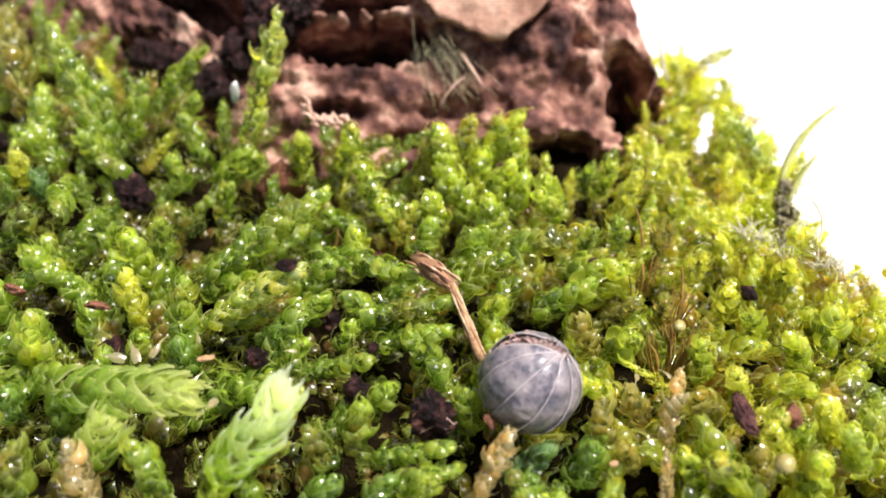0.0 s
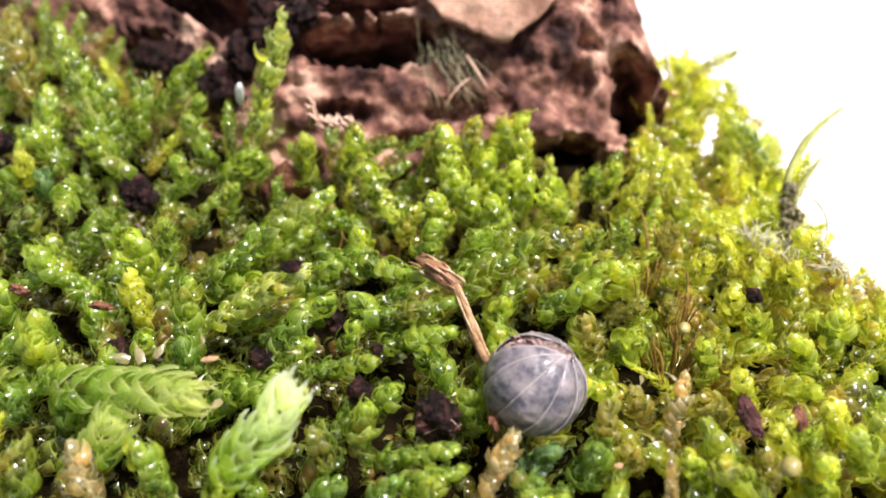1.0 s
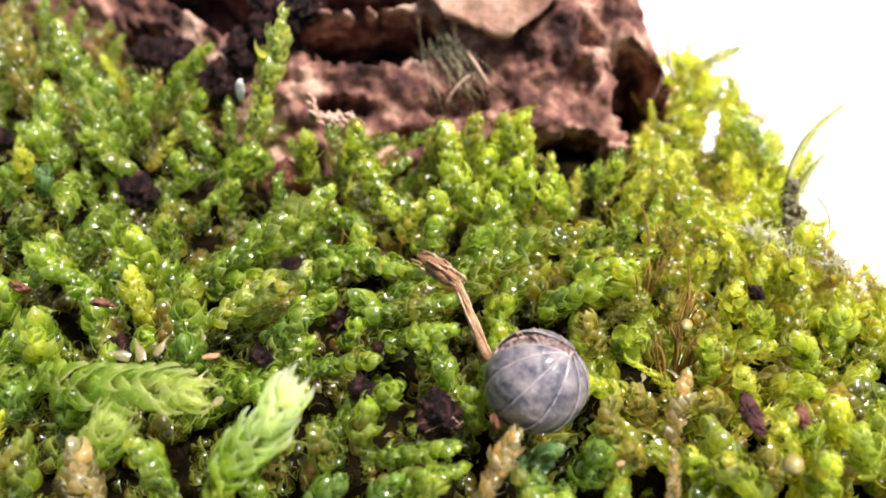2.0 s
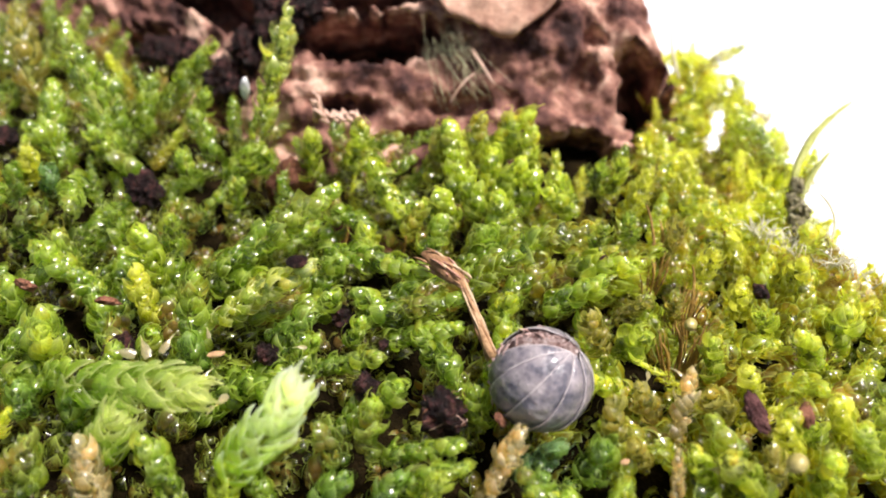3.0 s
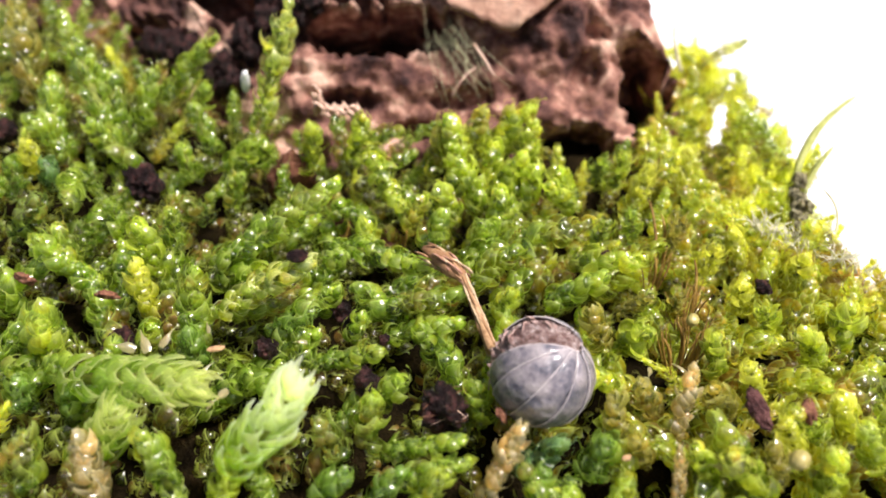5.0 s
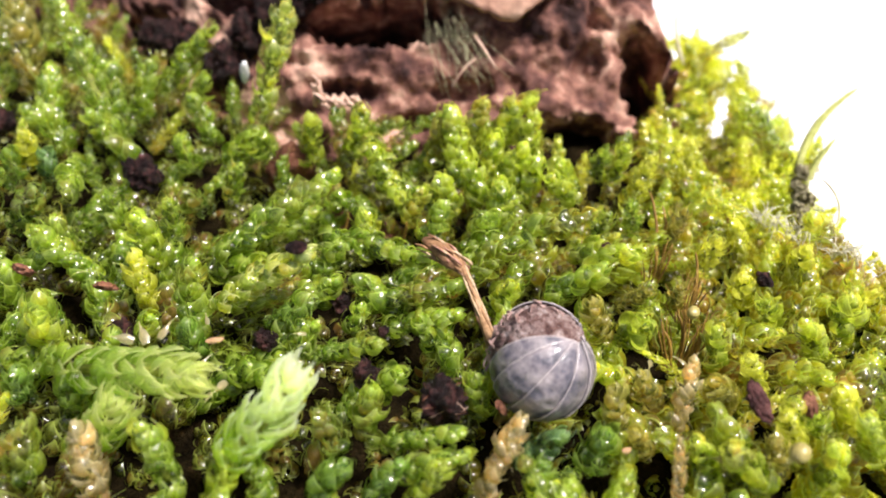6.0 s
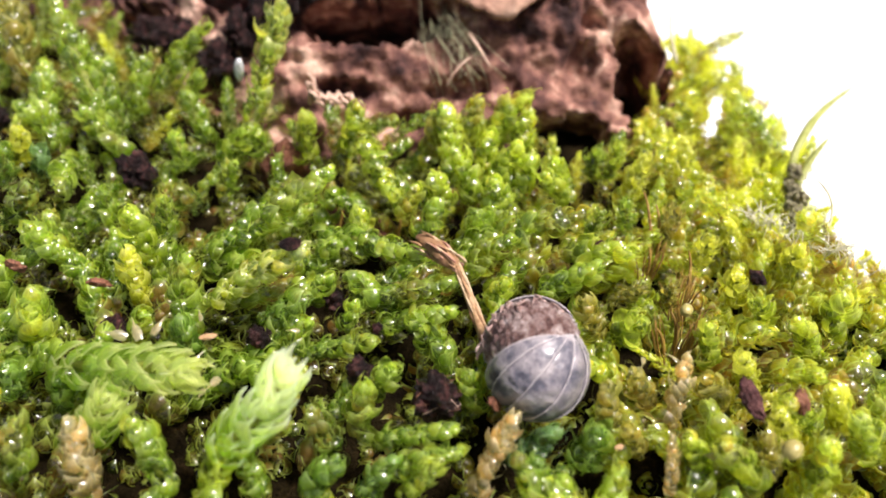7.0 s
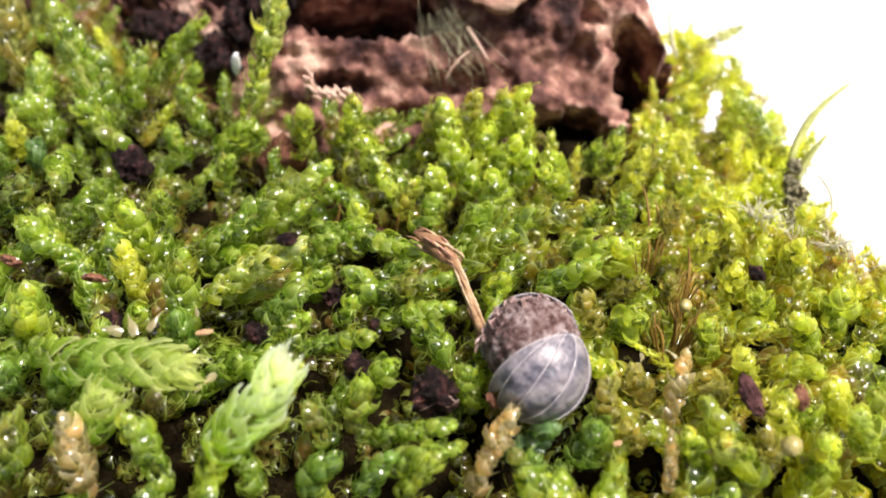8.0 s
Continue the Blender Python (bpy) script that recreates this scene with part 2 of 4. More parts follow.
def right_edge(y):
    return float(np.interp(y, [-20, 0, 8, 11, 13.5, 18, 24, 31, 38, 46], [34, 34, 33.4, 31.2, 28.2, 27.5, 29.5, 29.5, 28, 25])) + 0.8 * lumps(y, 3.0, 4.0, 9.0)


def back_edge(x):
    return float(np.interp(x, [-50, -36, -30, -25, -18, -11, -4, 1, 6, 9, 13, 17, 19, 24], [50, 46, 41, 36, 32, 28, 25.5, 26, 25, 22.5, 24, 28, 44, 44]))


def mat_height(x, y):
    """Height of the top of the moss, mm."""
    h = 13.3 + 1.5 * lumps(x, y, 9.0, 1.0) + 0.6 * lumps(x, y, 4.0, 2.0)
    h += 1.0 * sm(-14, -30, x)
    h -= 1.3 * float(sm(15.5, 19.5, y + 0.9 * (x - 21)) * sm(14, 18, x))
    inside = min(right_edge(y) - x, y + 17, x + 49)
    return 1.0 + (h - 1.0) * float(sm(-1.2, 2.2, inside)) ** 0.6


# white tabletop
bm = bmesh.new()
bmesh.ops.create_cube(bm, size=1.0)
bmesh.ops.scale(bm, vec=(0.46, 0.40, 0.012), verts=bm.verts)
bmesh.ops.translate(bm, vec=(0.02, 0.06, -0.006), verts=bm.verts)
bmesh.ops.bevel(bm, geom=bm.edges[:], offset=0.003, segments=3, affect="EDGES")
table = part("ground", bm, PAPER, smooth=False)
tagged(table, "plain white board under bark and moss, brightly lit", "board", kind="structure")

def slit_at(y):
    """Across-place of the bare slit in the moss beside the bark, mm."""
    return 20.4 + (y - 24.8) * 0.392


def in_slit(p):
    """The slanting gap that the moss leaves open beside the bark."""
    return 22.5 < p[1] < 46 and abs(p[0] - slit_at(p[1])) < 0.8 and abs(p[2] - 14.3 + (p[1] - 24.8) * 0.672) < 2.3


# soil cushion that the moss grows on, near black to deepen the gaps' shade
gx, gy = np.arange(-50, 34.1, 0.6), np.arange(-19, 50.1, 0.6)
verts, faces = [], []
for y in gy:
    for x in gx:
        h = mat_height(x, y)
        z = h - 4.2 + 0.9 * lumps(x, y, 2.2, 5.0) + 0.4 * lumps(x, y, 0.9, 6.0)
        gap = min(right_edge(y) - 1.2 - x, y + 16, x + 48) if y < 18 or x < 17 else min(right_edge(y) - 2.0 - x, max(17.5 - x, abs(x - slit_at(y)) - 1.0))
        z = z * float(sm(-0.5, 1.5, gap))
        verts.append((x * MM, y * MM, max(0.2, z) * MM))
nx, ny = len(gx), len(gy)
for j in range(ny - 1):
    for i in range(nx - 1):
        q = (j * nx + i, j * nx + i + 1, (j + 1) * nx + i + 1, (j + 1) * nx + i)
        if max(verts[k][2] for k in q) > 0.0003:
            faces.append(q)
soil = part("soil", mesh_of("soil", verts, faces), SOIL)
tagged(soil, "near-black soil cushion under the moss, its colour deepening the gaps' shade", "soil", kind="structure")

# ---- bark ----
SLOPE = radians(45)
BARK_Y, BARK_Z = 26.0, 8.6
RECESS = [  # across, up the slope, half sizes, depth, mm
    (-5.3, 12.3, 6.4, 2.1, 14.0), (-19.5, 12.7, 7.5, 2.2, 11.0), (-24.5, 5.6, 5.0, 2.2, 5.0), (16.8, 7.4, 2.4, 3.7, 9.0), (-8.5, 15.6, 6.0, 1.0, 5.0),
    (10.3, 2.2, 3.3, 2.1, 9.0), (-26.0, 4.6, 3.4, 1.7, 4.5), (11.6, 8.8, 1.3, 1.7, 1.3),
    (13.0, 12.0, 1.4, 0.9, 1.2), (-8.0, 6.5, 2.0, 1.0, 1.6), (1.5, 6.5, 2.5, 0.9, 1.6), (-2.5, 4.0, 1.5, 0.8, 1.5),
]


def bark_point(u, v, lift):
    """A place on the sloping bark: across, up the slope and off it, mm."""
    return Vector((u, float(np.interp(u, [-52, -34, -26, -19, -11], [50, 43, 37, 31, BARK_Y])) + v * math.cos(SLOPE) - lift * math.sin(SLOPE), BARK_Z + v * math.sin(SLOPE) + lift * math.cos(SLOPE))) * MM


def bark_relief(u, v):
    d = 1.2 * noise.noise((u / 7, v / 4.5, 3.1)) + 0.8 * noise.noise((u / 2.2, v / 1.7, 8.2)) + 0.4 * noise.noise((u / 0.9, v / 0.9, 1.2))
    d += 0.3 * noise.noise((u / 0.45, v / 0.55, 4.4))
    d += 0.8 * abs(noise.noise((u / 5, v / 2.2, 11.0)))
    for cu, cv, ru, rv, deep in RECESS:
        q = math.hypot((u - cu) / ru, (v - cv) / rv) + 0.3 * noise.noise((u / 1.3, v / 1.0, 20.0)) + 0.16 * noise.noise((u / 0.5, v / 0.5, 23.0))
        if q < 1.15:
            d -= deep * float(sm(1.15, 0.75, q))
    return d


bark = thing("bark_piece", (0, 0.03, 0), "rough reddish-brown bark with dark cracks behind moss", "bark")
us, vs = np.arange(-52, 19.41, 0.26), np.arange(-9, 32.1, 0.26)
verts, faces = [], []
for v in vs:
    for u in us:
        edge = float(sm(19.4, 17.0, u))
        lift = bark_relief(u, v) - (1 - edge) * 1.2
        uu = u + (0.8 * lumps(v, 1.0, 3.0, 4.0) - 0.45 * max(0.0, min(v, 20) - 9)) * float(sm(9, 19, u))
        fall = 0.05 * max(0.0, v - 26) ** 2
        p = bark_point(uu, v, lift - fall)
        verts.append(p - Vector((0, 0.03, 0)))
nu, nv = len(us), len(vs)
for j in range(nv - 1):
    for i in range(nu - 1):
        faces.append((j * nu + i, j * nu + i + 1, (j + 1) * nu + i + 1, (j + 1) * nu + i))
ring = [j * nu + nu - 1 for j in range(nv)] + [(nv - 1) * nu + i for i in range(nu - 2, -1, -1)] + [j * nu for j in range(nv - 2, -1, -1)] + list(range(1, nu - 1))
low = len(verts)
for k in ring:
    verts.append(Vector((verts[k][0], verts[k][1] + (0.003 if k % nu == nu - 1 else 0), 0.0006)))
for a in range(len(ring)):
    b = (a + 1) % len(ring)
    faces.append((ring[a], low + a, low + b, ring[b]))
part("bark_body", mesh_of("bark_body", verts, faces), BARK, bark)

# the curled plate that stands off over the crack
verts, faces = [], []
n_u, n_v = 44, 22
for layer in (0, 1):
    for j in range(n_v):
        for i in range(n_u):
            a, b = i / (n_u - 1), j / (n_v - 1)
            u = -0.9 + 12.0 * a
            low_v = 11.0 + (13.0 if a < 0.46 else 16.0) * abs(a - 0.46) ** 1.6 + 0.7 * noise.noise((u / 1.6, 0.5, 2.0)) + 0.25 * noise.noise((u / 0.5, 1.5, 2.0))
            v = low_v + (23 - low_v) * b
            lift = 2.6 * (1 - b) ** 0.8 + 0.5 * noise.noise((u / 2.5, v / 2, 6.0)) + 0.7 - (0.75 if layer else 0)
            lift += 0.9 * math.sin(a * math.pi) - 0.4
            verts.append(bark_point(u, v, lift) - Vector((0, 0.03, 0)))
m_ = n_u * n_v
for j in range(n_v - 1):
    for i in range(n_u - 1):
        q = (j * n_u + i, j * n_u + i + 1, (j + 1) * n_u + i + 1, (j + 1) * n_u + i)
        faces += [q, tuple(m_ + k for k in reversed(q))]
rim = list(range(n_u)) + [j * n_u + n_u - 1 for j in range(1, n_v)] + [(n_v - 1) * n_u + i for i in range(n_u - 2, -1, -1)] + [j * n_u for j in range(n_v - 2, 0, -1)]
for a in range(len(rim)):
    b = (a + 1) % len(rim)
    faces.append((rim[a], m_ + rim[a], m_ + rim[b], rim[b]))
part("bark_flake", mesh_of("bark_flake", verts, faces), FLAKE, bark, "lighter curled bark plate over the crack")

# ---- moss ----
def leaf_shape(kind, seed=0, nu=5, nv=6):
    """A leaf of length 1 along y with its bulging outer side to z: vertices, faces and leaf coordinates."""
    r = random.Random(seed)
    wide, cup, hook, point, arc = {
        "cup": (0.38, 0.26, 1.25, 0.15, 1.4), "curl": (0.30, 0.21, 3.1, 0.20, 1.3), "lance": (0.30, 0.15, 0.30, 0.34, 1.1),
        "hair": (0.03, 0.02, 2.4, 0.6, 0.5), "sickle": (0.17, 0.12, 2.5, 0.40, 1.1), "fuzz": (0.27, 0.20, 1.0, 0.25, 1.0)}[kind]
    wide *= r.uniform(0.9, 1.12)
    hook *= r.uniform(0.6, 1.45)
    cup *= r.uniform(0.8, 1.2)
    side = r.uniform(-0.25, 0.25)
    twist = r.uniform(-0.5, 0.5) * (0.4 if kind == "lance" else 1.0)
    rise = 0.4 if kind == "lance" else 0.12
    pts, uv = [], []
    y = z = prev = 0.0
    for j in range(nv):
        t = (j / (nv - 1)) ** 0.85
        ang = rise - (hook + rise) * t ** 1.9
        y += math.cos(ang) * (t - prev)
        z += math.sin(ang) * (t - prev)
        prev = t
        body = min(1.0, t / (1 - point))
        w = wide * math.sin(math.pi * min(1.0, (0.16 + 0.80 * body) ** 0.9)) ** 0.7 * (1.0 if t <= 1 - point else 0.75 * (1 - t) / point) + 0.012
        bulge = cup * math.sin(math.pi * min(1.0, 0.12 + 0.80 * t)) ** 0.7
        for i in range(nu):
            s = -1 + 2 * i / (nu - 1)
            dome = bulge * (math.cos(s * arc) - math.cos(arc)) / (1 - math.cos(arc))
            x = w * math.sin(s * arc) / math.sin(arc)
            pts.append((x + side * t * t * 0.6 + r.uniform(-0.008, 0.008), y + r.uniform(-0.008, 0.008), z + dome + x * twist * t))
            uv.append((i / (nu - 1), t))
    faces = [(j * nu + i, j * nu + i + 1, (j + 1) * nu + i + 1, (j + 1) * nu + i) for j in range(nv - 1) for i in range(nu - 1)]
    return np.array(pts), np.array(faces), np.array(uv)


VARIANTS = 10
SHAPES = {k: [leaf_shape(k, 10 + s) for s in range(VARIANTS)] for k in ("cup", "lance", "curl")}
SHAPES["fuzz"] = [leaf_shape("fuzz", 40 + s, 3, 5) for s in range(VARIANTS)]
SHAPES["sickle"] = [leaf_shape("sickle", 50 + s, 3, 6) for s in range(VARIANTS)]
SHAPES["hair"] = [leaf_shape("hair", 60 + s, 2, 7) for s in range(VARIANTS)]


def shoot_leaves(base, tip, r, rnd, kind="cup", sag=0.0, pack=0.125, size=0.9):
    """Leaf places round a bent stem, mm: (origin, axes scaled by length, age)."""
    base, tip = np.array(base, float), np.array(tip, float)
    length = np.linalg.norm(tip - base)
    side = np.cross(tip - base, (0.3, 0.1, 1.0))
    side /= np.linalg.norm(side) + 1e-9
    midp = (base + tip) / 2 + np.array((0, 0, sag * length)) + side * rnd.uniform(-0.12, 0.12) * length
    n = int(length / (pack * r)) + 10
    out = []
    turn = rnd.uniform(0, 6.28)
    for k in range(n):
        s = min(1.0, k / (n - 6)) if n > 6 else 1.0
        p = base * (1 - s) ** 2 + midp * 2 * s * (1 - s) + tip * s * s
        t = (midp - base) * 2 * (1 - s) + (tip - midp) * 2 * s
        t /= np.linalg.norm(t) + 1e-9
        a = np.cross(t, (0.37, 0.21, 0.9))
        a /= np.linalg.norm(a) + 1e-9
        b = np.cross(t, a)
        turn += 2.39996 + rnd.gauss(0, 0.2 if kind == "lance" else 0.42)
        rad = a * math.cos(turn) + b * math.sin(turn)
        close = max(0.0, (k / n - 0.72) / 0.28)
        spread = radians({"cup": 60, "curl": 68, "lance": 20, "sickle": 62, "fuzz": 50}[kind] + rnd.uniform(-30, 24) * (0.4 if kind == "lance" else 1.0)) * (1 - (0.2 if kind == "lance" else 0.6) * close)
        taper = 1 - 0.30 * close
        length_l = r * size * taper * (rnd.uniform(0.8, 1.15) if kind == "lance" else rnd.uniform(0.62, 1.25))
        yy = t * math.cos(spread) + rad * math.sin(spread)
        zz = rad * math.cos(spread) - t * math.sin(spread)
        xx = np.cross(yy, zz)
        w = rnd.gauss(0, 0.12 if kind == "lance" else 0.5)
        xx, zz = xx * math.cos(w) + zz * math.sin(w), zz * math.cos(w) - xx * math.sin(w)
        org = p + rad * r * (0.34 if kind == "lance" else 0.16) * (1 - 0.9 * close) - t * 0.3 * length_l
        out.append((org, np.stack([xx, yy, zz]) * length_l, 0.15 + 0.85 * k / n))
    return out, (base, midp, tip)


def join_leaves(name, groups, mat):
    """All leaves of a carpet in one mesh. groups: shape -> list of leaf places."""
    V, F, U, A = [], [], [], []
    count = 0
    for (pts, faces, uv), places in groups:
        if not places:
            continue
        org = np.array([p[0] for p in places])
        axes = np.array([p[1] for p in places])
        v = (np.einsum("ni,kij->knj", pts, axes) + org[:, None, :]) * MM
        f = faces[None] + (np.arange(len(places)) * len(pts))[:, None, None] + count
        V.append(v.reshape(-1, 3))
        F.append(f.reshape(-1, 4))
        U.append(np.tile(uv, (len(places), 1)))
        A.append(np.repeat([p[2] for p in places], len(pts)))
        count += v.shape[0] * v.shape[1]
    return part(name, mesh_of(name, np.concatenate(V), np.concatenate(F), np.concatenate(U), np.concatenate(A)), mat)


# shoots that stand out: tone, foot, tip and radius, mm
SPIRES = [
    ("s", -13.9, 24.4, 14.6, -11.2, 28.2, 22.6, 1.24),
    ("g", -22.4, 28.8, 14.0, -17.4, 29.5, 19.2, 1.14),
    ("g", -24.7, 23.5, 14.4, -29.3, 31.4, 20.2, 2.24),
    ("o", -32.3, 28.6, 14.4, -34.1, 34.6, 19.8, 2.24),
    ("g", -28.0, 21.5, 13.6, -29.6, 27.3, 17.2, 1.93),
    ("g", -23.8, 24.0, 13.6, -25.4, 27.4, 17.4, 1.53),
    ("g", -23.0, 25.8, 13.6, -22.1, 27.6, 17.4, 1.21),
    ("g", -19.8, 27.0, 13.6, -18.1, 27.1, 16.4, 1.09),
    ("g", -17.3, 23.1, 13.4, -18.6, 24.6, 16.2, 1.30),
    ("g", -15.8, 20.8, 13.2, -13.5, 20.6, 15.8, 1.21),
    ("g", -27.7, 23.5, 13.4, -30.2, 23.2, 16.0, 1.46),
    ("g", -22.3, 20.7, 13.4, -25.5, 22.6, 16.0, 1.47),
]
LEFT_BACK = [
    ("y", -29.9, 19.8, 13.6, -28.9, 19.8, 16.4, 1.23),
    ("b", -27.5, 18.7, 13.4, -27.5, 18.7, 15.6, 1.03),
    ("d", -28.0, 13.7, 13.2, -25.9, 13.3, 16.6, 1.83),
    ("g", -25.9, 19.2, 14.0, -24.4, 14.3, 15.6, 1.15),
    ("g", -18.1, 20.0, 13.2, -18.7, 20.9, 15.4, 1.21),
    ("g", -14.7, 16.8, 13.2, -13.8, 17.3, 15.6, 1.20),
    ("g", -17.6, 12.7, 13.4, -17.3, 12.7, 16.2, 1.34),
    ("g", -21.4, 13.6, 13.4, -21.7, 14.1, 15.8, 1.18),
    ("l", -17.9, 9.8, 13.6, -18.4, 10.2, 17.2, 1.24),
    ("y", -17.7, 6.9, 13.2, -18.1, 8.0, 16.2, 1.11),
    ("g", -14.5, 4.8, 13.2, -14.3, 6.6, 17.0, 1.56),
    ("g", -14.2, 10.8, 13.6, -7.0, 15.2, 16.6, 1.38),
]
LEFT = [
    ("c", -13.0, 5.9, 14.2, -7.5, 6.5, 17.8, 1.00),
    ("d", -9.7, 5.3, 13.0, -7.7, 5.1, 15.4, 1.27),
    ("g", -23.5, 3.9, 13.4, -22.3, 4.5, 16.2, 1.31),
    ("l", -22.1, 3.0, 13.4, -21.9, 2.9, 16.4, 1.12),
    ("d", -14.1, 3.4, 12.8, -14.4, 3.8, 14.8, 1.06),
    ("g", -21.3, 8.8, 13.4, -25.1, 10.6, 15.8, 1.22),
    ("g", -17.5, 4.1, 12.6, -16.6, 4.5, 14.6, 0.97),
    ("g", -26.0, 7.1, 13.2, -25.7, 7.4, 15.6, 1.18),
    ("d", -30.1, 18.0, 13.2, -29.8, 18.5, 15.8, 1.37),
    ("g", -12.7, 22.0, 13.2, -13.4, 21.9, 15.2, 1.07),
    ("g", -24.2, 11.6, 13.2, -24.3, 11.9, 15.6, 1.15),
    ("d", -16.7, 16.5, 12.4, -17.4, 16.2, 14.2, 1.09),
]
MIDDLE_BACK = [
    ("l", -10.1, 22.1, 12.6, -9.4, 22.1, 16.2, 1.28),
    ("l", -6.8, 22.5, 12.8, -6.0, 23.3, 16.2, 1.16),
    ("l", -5.4, 20.2, 15.6, -3.1, 15.4, 14.4, 1.05),
    ("l", 0.9, 19.0, 12.8, 0.3, 22.5, 16.6, 1.54),
    ("l", 2.6, 22.5, 12.8, 6.1, 23.4, 17.0, 1.33),
    ("l", 3.6, 17.8, 13.0, 5.3, 18.8, 16.2, 1.22),
    ("l", 2.4, 16.9, 13.0, 1.1, 18.2, 16.0, 1.24),
    ("l", 4.2, 15.1, 13.0, 3.6, 15.9, 15.4, 1.10),
    ("g", 1.5, 11.8, 13.4, 8.9, 11.6, 16.2, 1.39),
    ("g", -1.0, 13.0, 13.0, -0.3, 13.6, 15.4, 1.03),
    ("g", 3.1, 13.1, 13.0, 2.4, 12.5, 15.2, 1.03),
    ("l", 8.8, 17.1, 12.8, 7.0, 17.0, 15.0, 1.05),
]
MIDDLE_WALL = [
    ("l", -0.7, 22.1, 12.8, -0.3, 22.6, 16.0, 1.28),
    ("l", 1.8, 22.6, 13.0, 2.8, 23.4, 16.6, 1.49),
    ("l", 4.0, 23.0, 13.0, 4.7, 23.6, 16.4, 1.38),
    ("l", 5.9, 21.8, 13.0, 6.3, 22.6, 16.2, 1.24),
    ("l", 3.0, 19.2, 13.0, 3.5, 20.3, 16.0, 1.40),
    ("l", 5.8, 17.3, 13.0, 6.0, 18.2, 15.6, 1.09),
    ("l", 0.6, 16.0, 12.8, -0.5, 16.7, 15.0, 1.08),
    ("l", -2.5, 15.3, 12.4, -1.7, 16.0, 14.6, 0.92),
    ("l", 8.8, 19.0, 12.6, 7.9, 18.8, 14.8, 1.12),
    ("g", 10.7, 20.2, 12.6, 11.1, 19.8, 15.0, 1.17),
]
MIDDLE = [
    ("g", -7.6, 12.0, 14.0, -1.1, 8.1, 15.8, 1.18),
    ("g", -4.8, 6.5, 13.6, 0.9, 5.5, 16.2, 1.02),
    ("g", -3.1, 5.1, 13.2, 0.7, 4.3, 15.2, 0.91),
    ("g", -2.8, 6.0, 13.4, -5.3, 6.9, 15.4, 1.03),
    ("g", -7.8, 10.1, 13.2, -6.3, 9.7, 15.4, 1.05),
    ("l", 2.8, 6.9, 12.8, 3.9, 6.6, 15.2, 0.81),
    ("g", -7.3, 2.8, 13.2, -3.6, 2.1, 15.2, 0.88),
    ("g", -9.3, 3.9, 12.8, -7.2, 3.8, 14.8, 0.87),
    ("g", -3.3, 0.5, 13.0, -2.4, -0.0, 15.4, 0.96),
    ("g", -4.3, -1.9, 12.8, -3.7, -1.3, 15.6, 0.96),
    ("d", -5.5, -2.5, 12.6, -6.4, -2.1, 14.8, 0.90),
    ("g", -2.9, -2.7, 13.2, 0.8, -3.4, 15.0, 0.74),
]
NEAR = [
    ("g", 2.0, -0.9, 13.0, 1.6, -0.3, 15.4, 0.86),
    ("g", -2.5, -4.5, 13.2, 1.1, -4.7, 15.2, 0.75),
    ("l", -1.5, -5.9, 13.2, 0.0, -5.7, 15.6, 0.76),
    ("t", 1.9, -5.5, 12.8, 3.6, -3.3, 16.0, 0.97),
    ("b", 4.1, -3.3, 12.6, 5.8, -3.3, 14.8, 0.89),
    ("d", 7.3, -3.6, 12.6, 7.9, -3.5, 15.2, 1.11),
    ("d", 4.3, -5.4, 12.6, 4.8, -5.0, 14.8, 0.83),
    ("q", -19.6, 0.6, 14.8, -12.3, -1.2, 16.6, 1.05),
    ("p", -10.3, -4.7, 15.0, -6.9, -2.8, 18.8, 1.02),
    ("g", -13.4, -5.1, 13.2, -14.5, -4.1, 16.4, 1.42),
    ("t", -17.1, -5.6, 12.8, -17.8, -3.6, 15.6, 1.16),
    ("q", -17.6, -2.9, 13.2, -16.5, -1.9, 15.4, 0.89),
]
LOWER = [
    ("g", -20.7, -4.8, 13.2, -20.3, -3.8, 16.0, 1.30),
    ("d", -22.9, 0.3, 12.8, -22.5, 0.3, 15.0, 1.12),
    ("l", -11.3, -6.0, 13.0, -10.0, -4.9, 15.6, 0.87),
    ("g", -8.5, -5.5, 12.8, -9.4, -4.9, 14.8, 0.80),
    ("d", -6.4, -5.5, 12.6, -4.9, -4.9, 14.6, 0.88),
    ("d", -3.7, -5.5, 12.6, -2.2, -4.8, 14.6, 0.86),
    ("g", -5.4, 5.0, 13.0, -4.7, 5.2, 14.8, 0.82),
    ("d", -20.2, 0.1, 12.4, -20.0, 0.2, 14.2, 0.92),
    ("g", -0.5, 3.9, 12.8, -1.4, 3.9, 14.8, 0.84),
    ("g", -7.7, 7.3, 13.0, -6.4, 7.0, 15.0, 0.91),
    ("l", -4.7, 13.4, 12.6, -5.3, 13.9, 14.4, 0.90),
    ("g", 6.0, -4.7, 13.6, 6.1, -6.2, 14.0, 0.69),
]
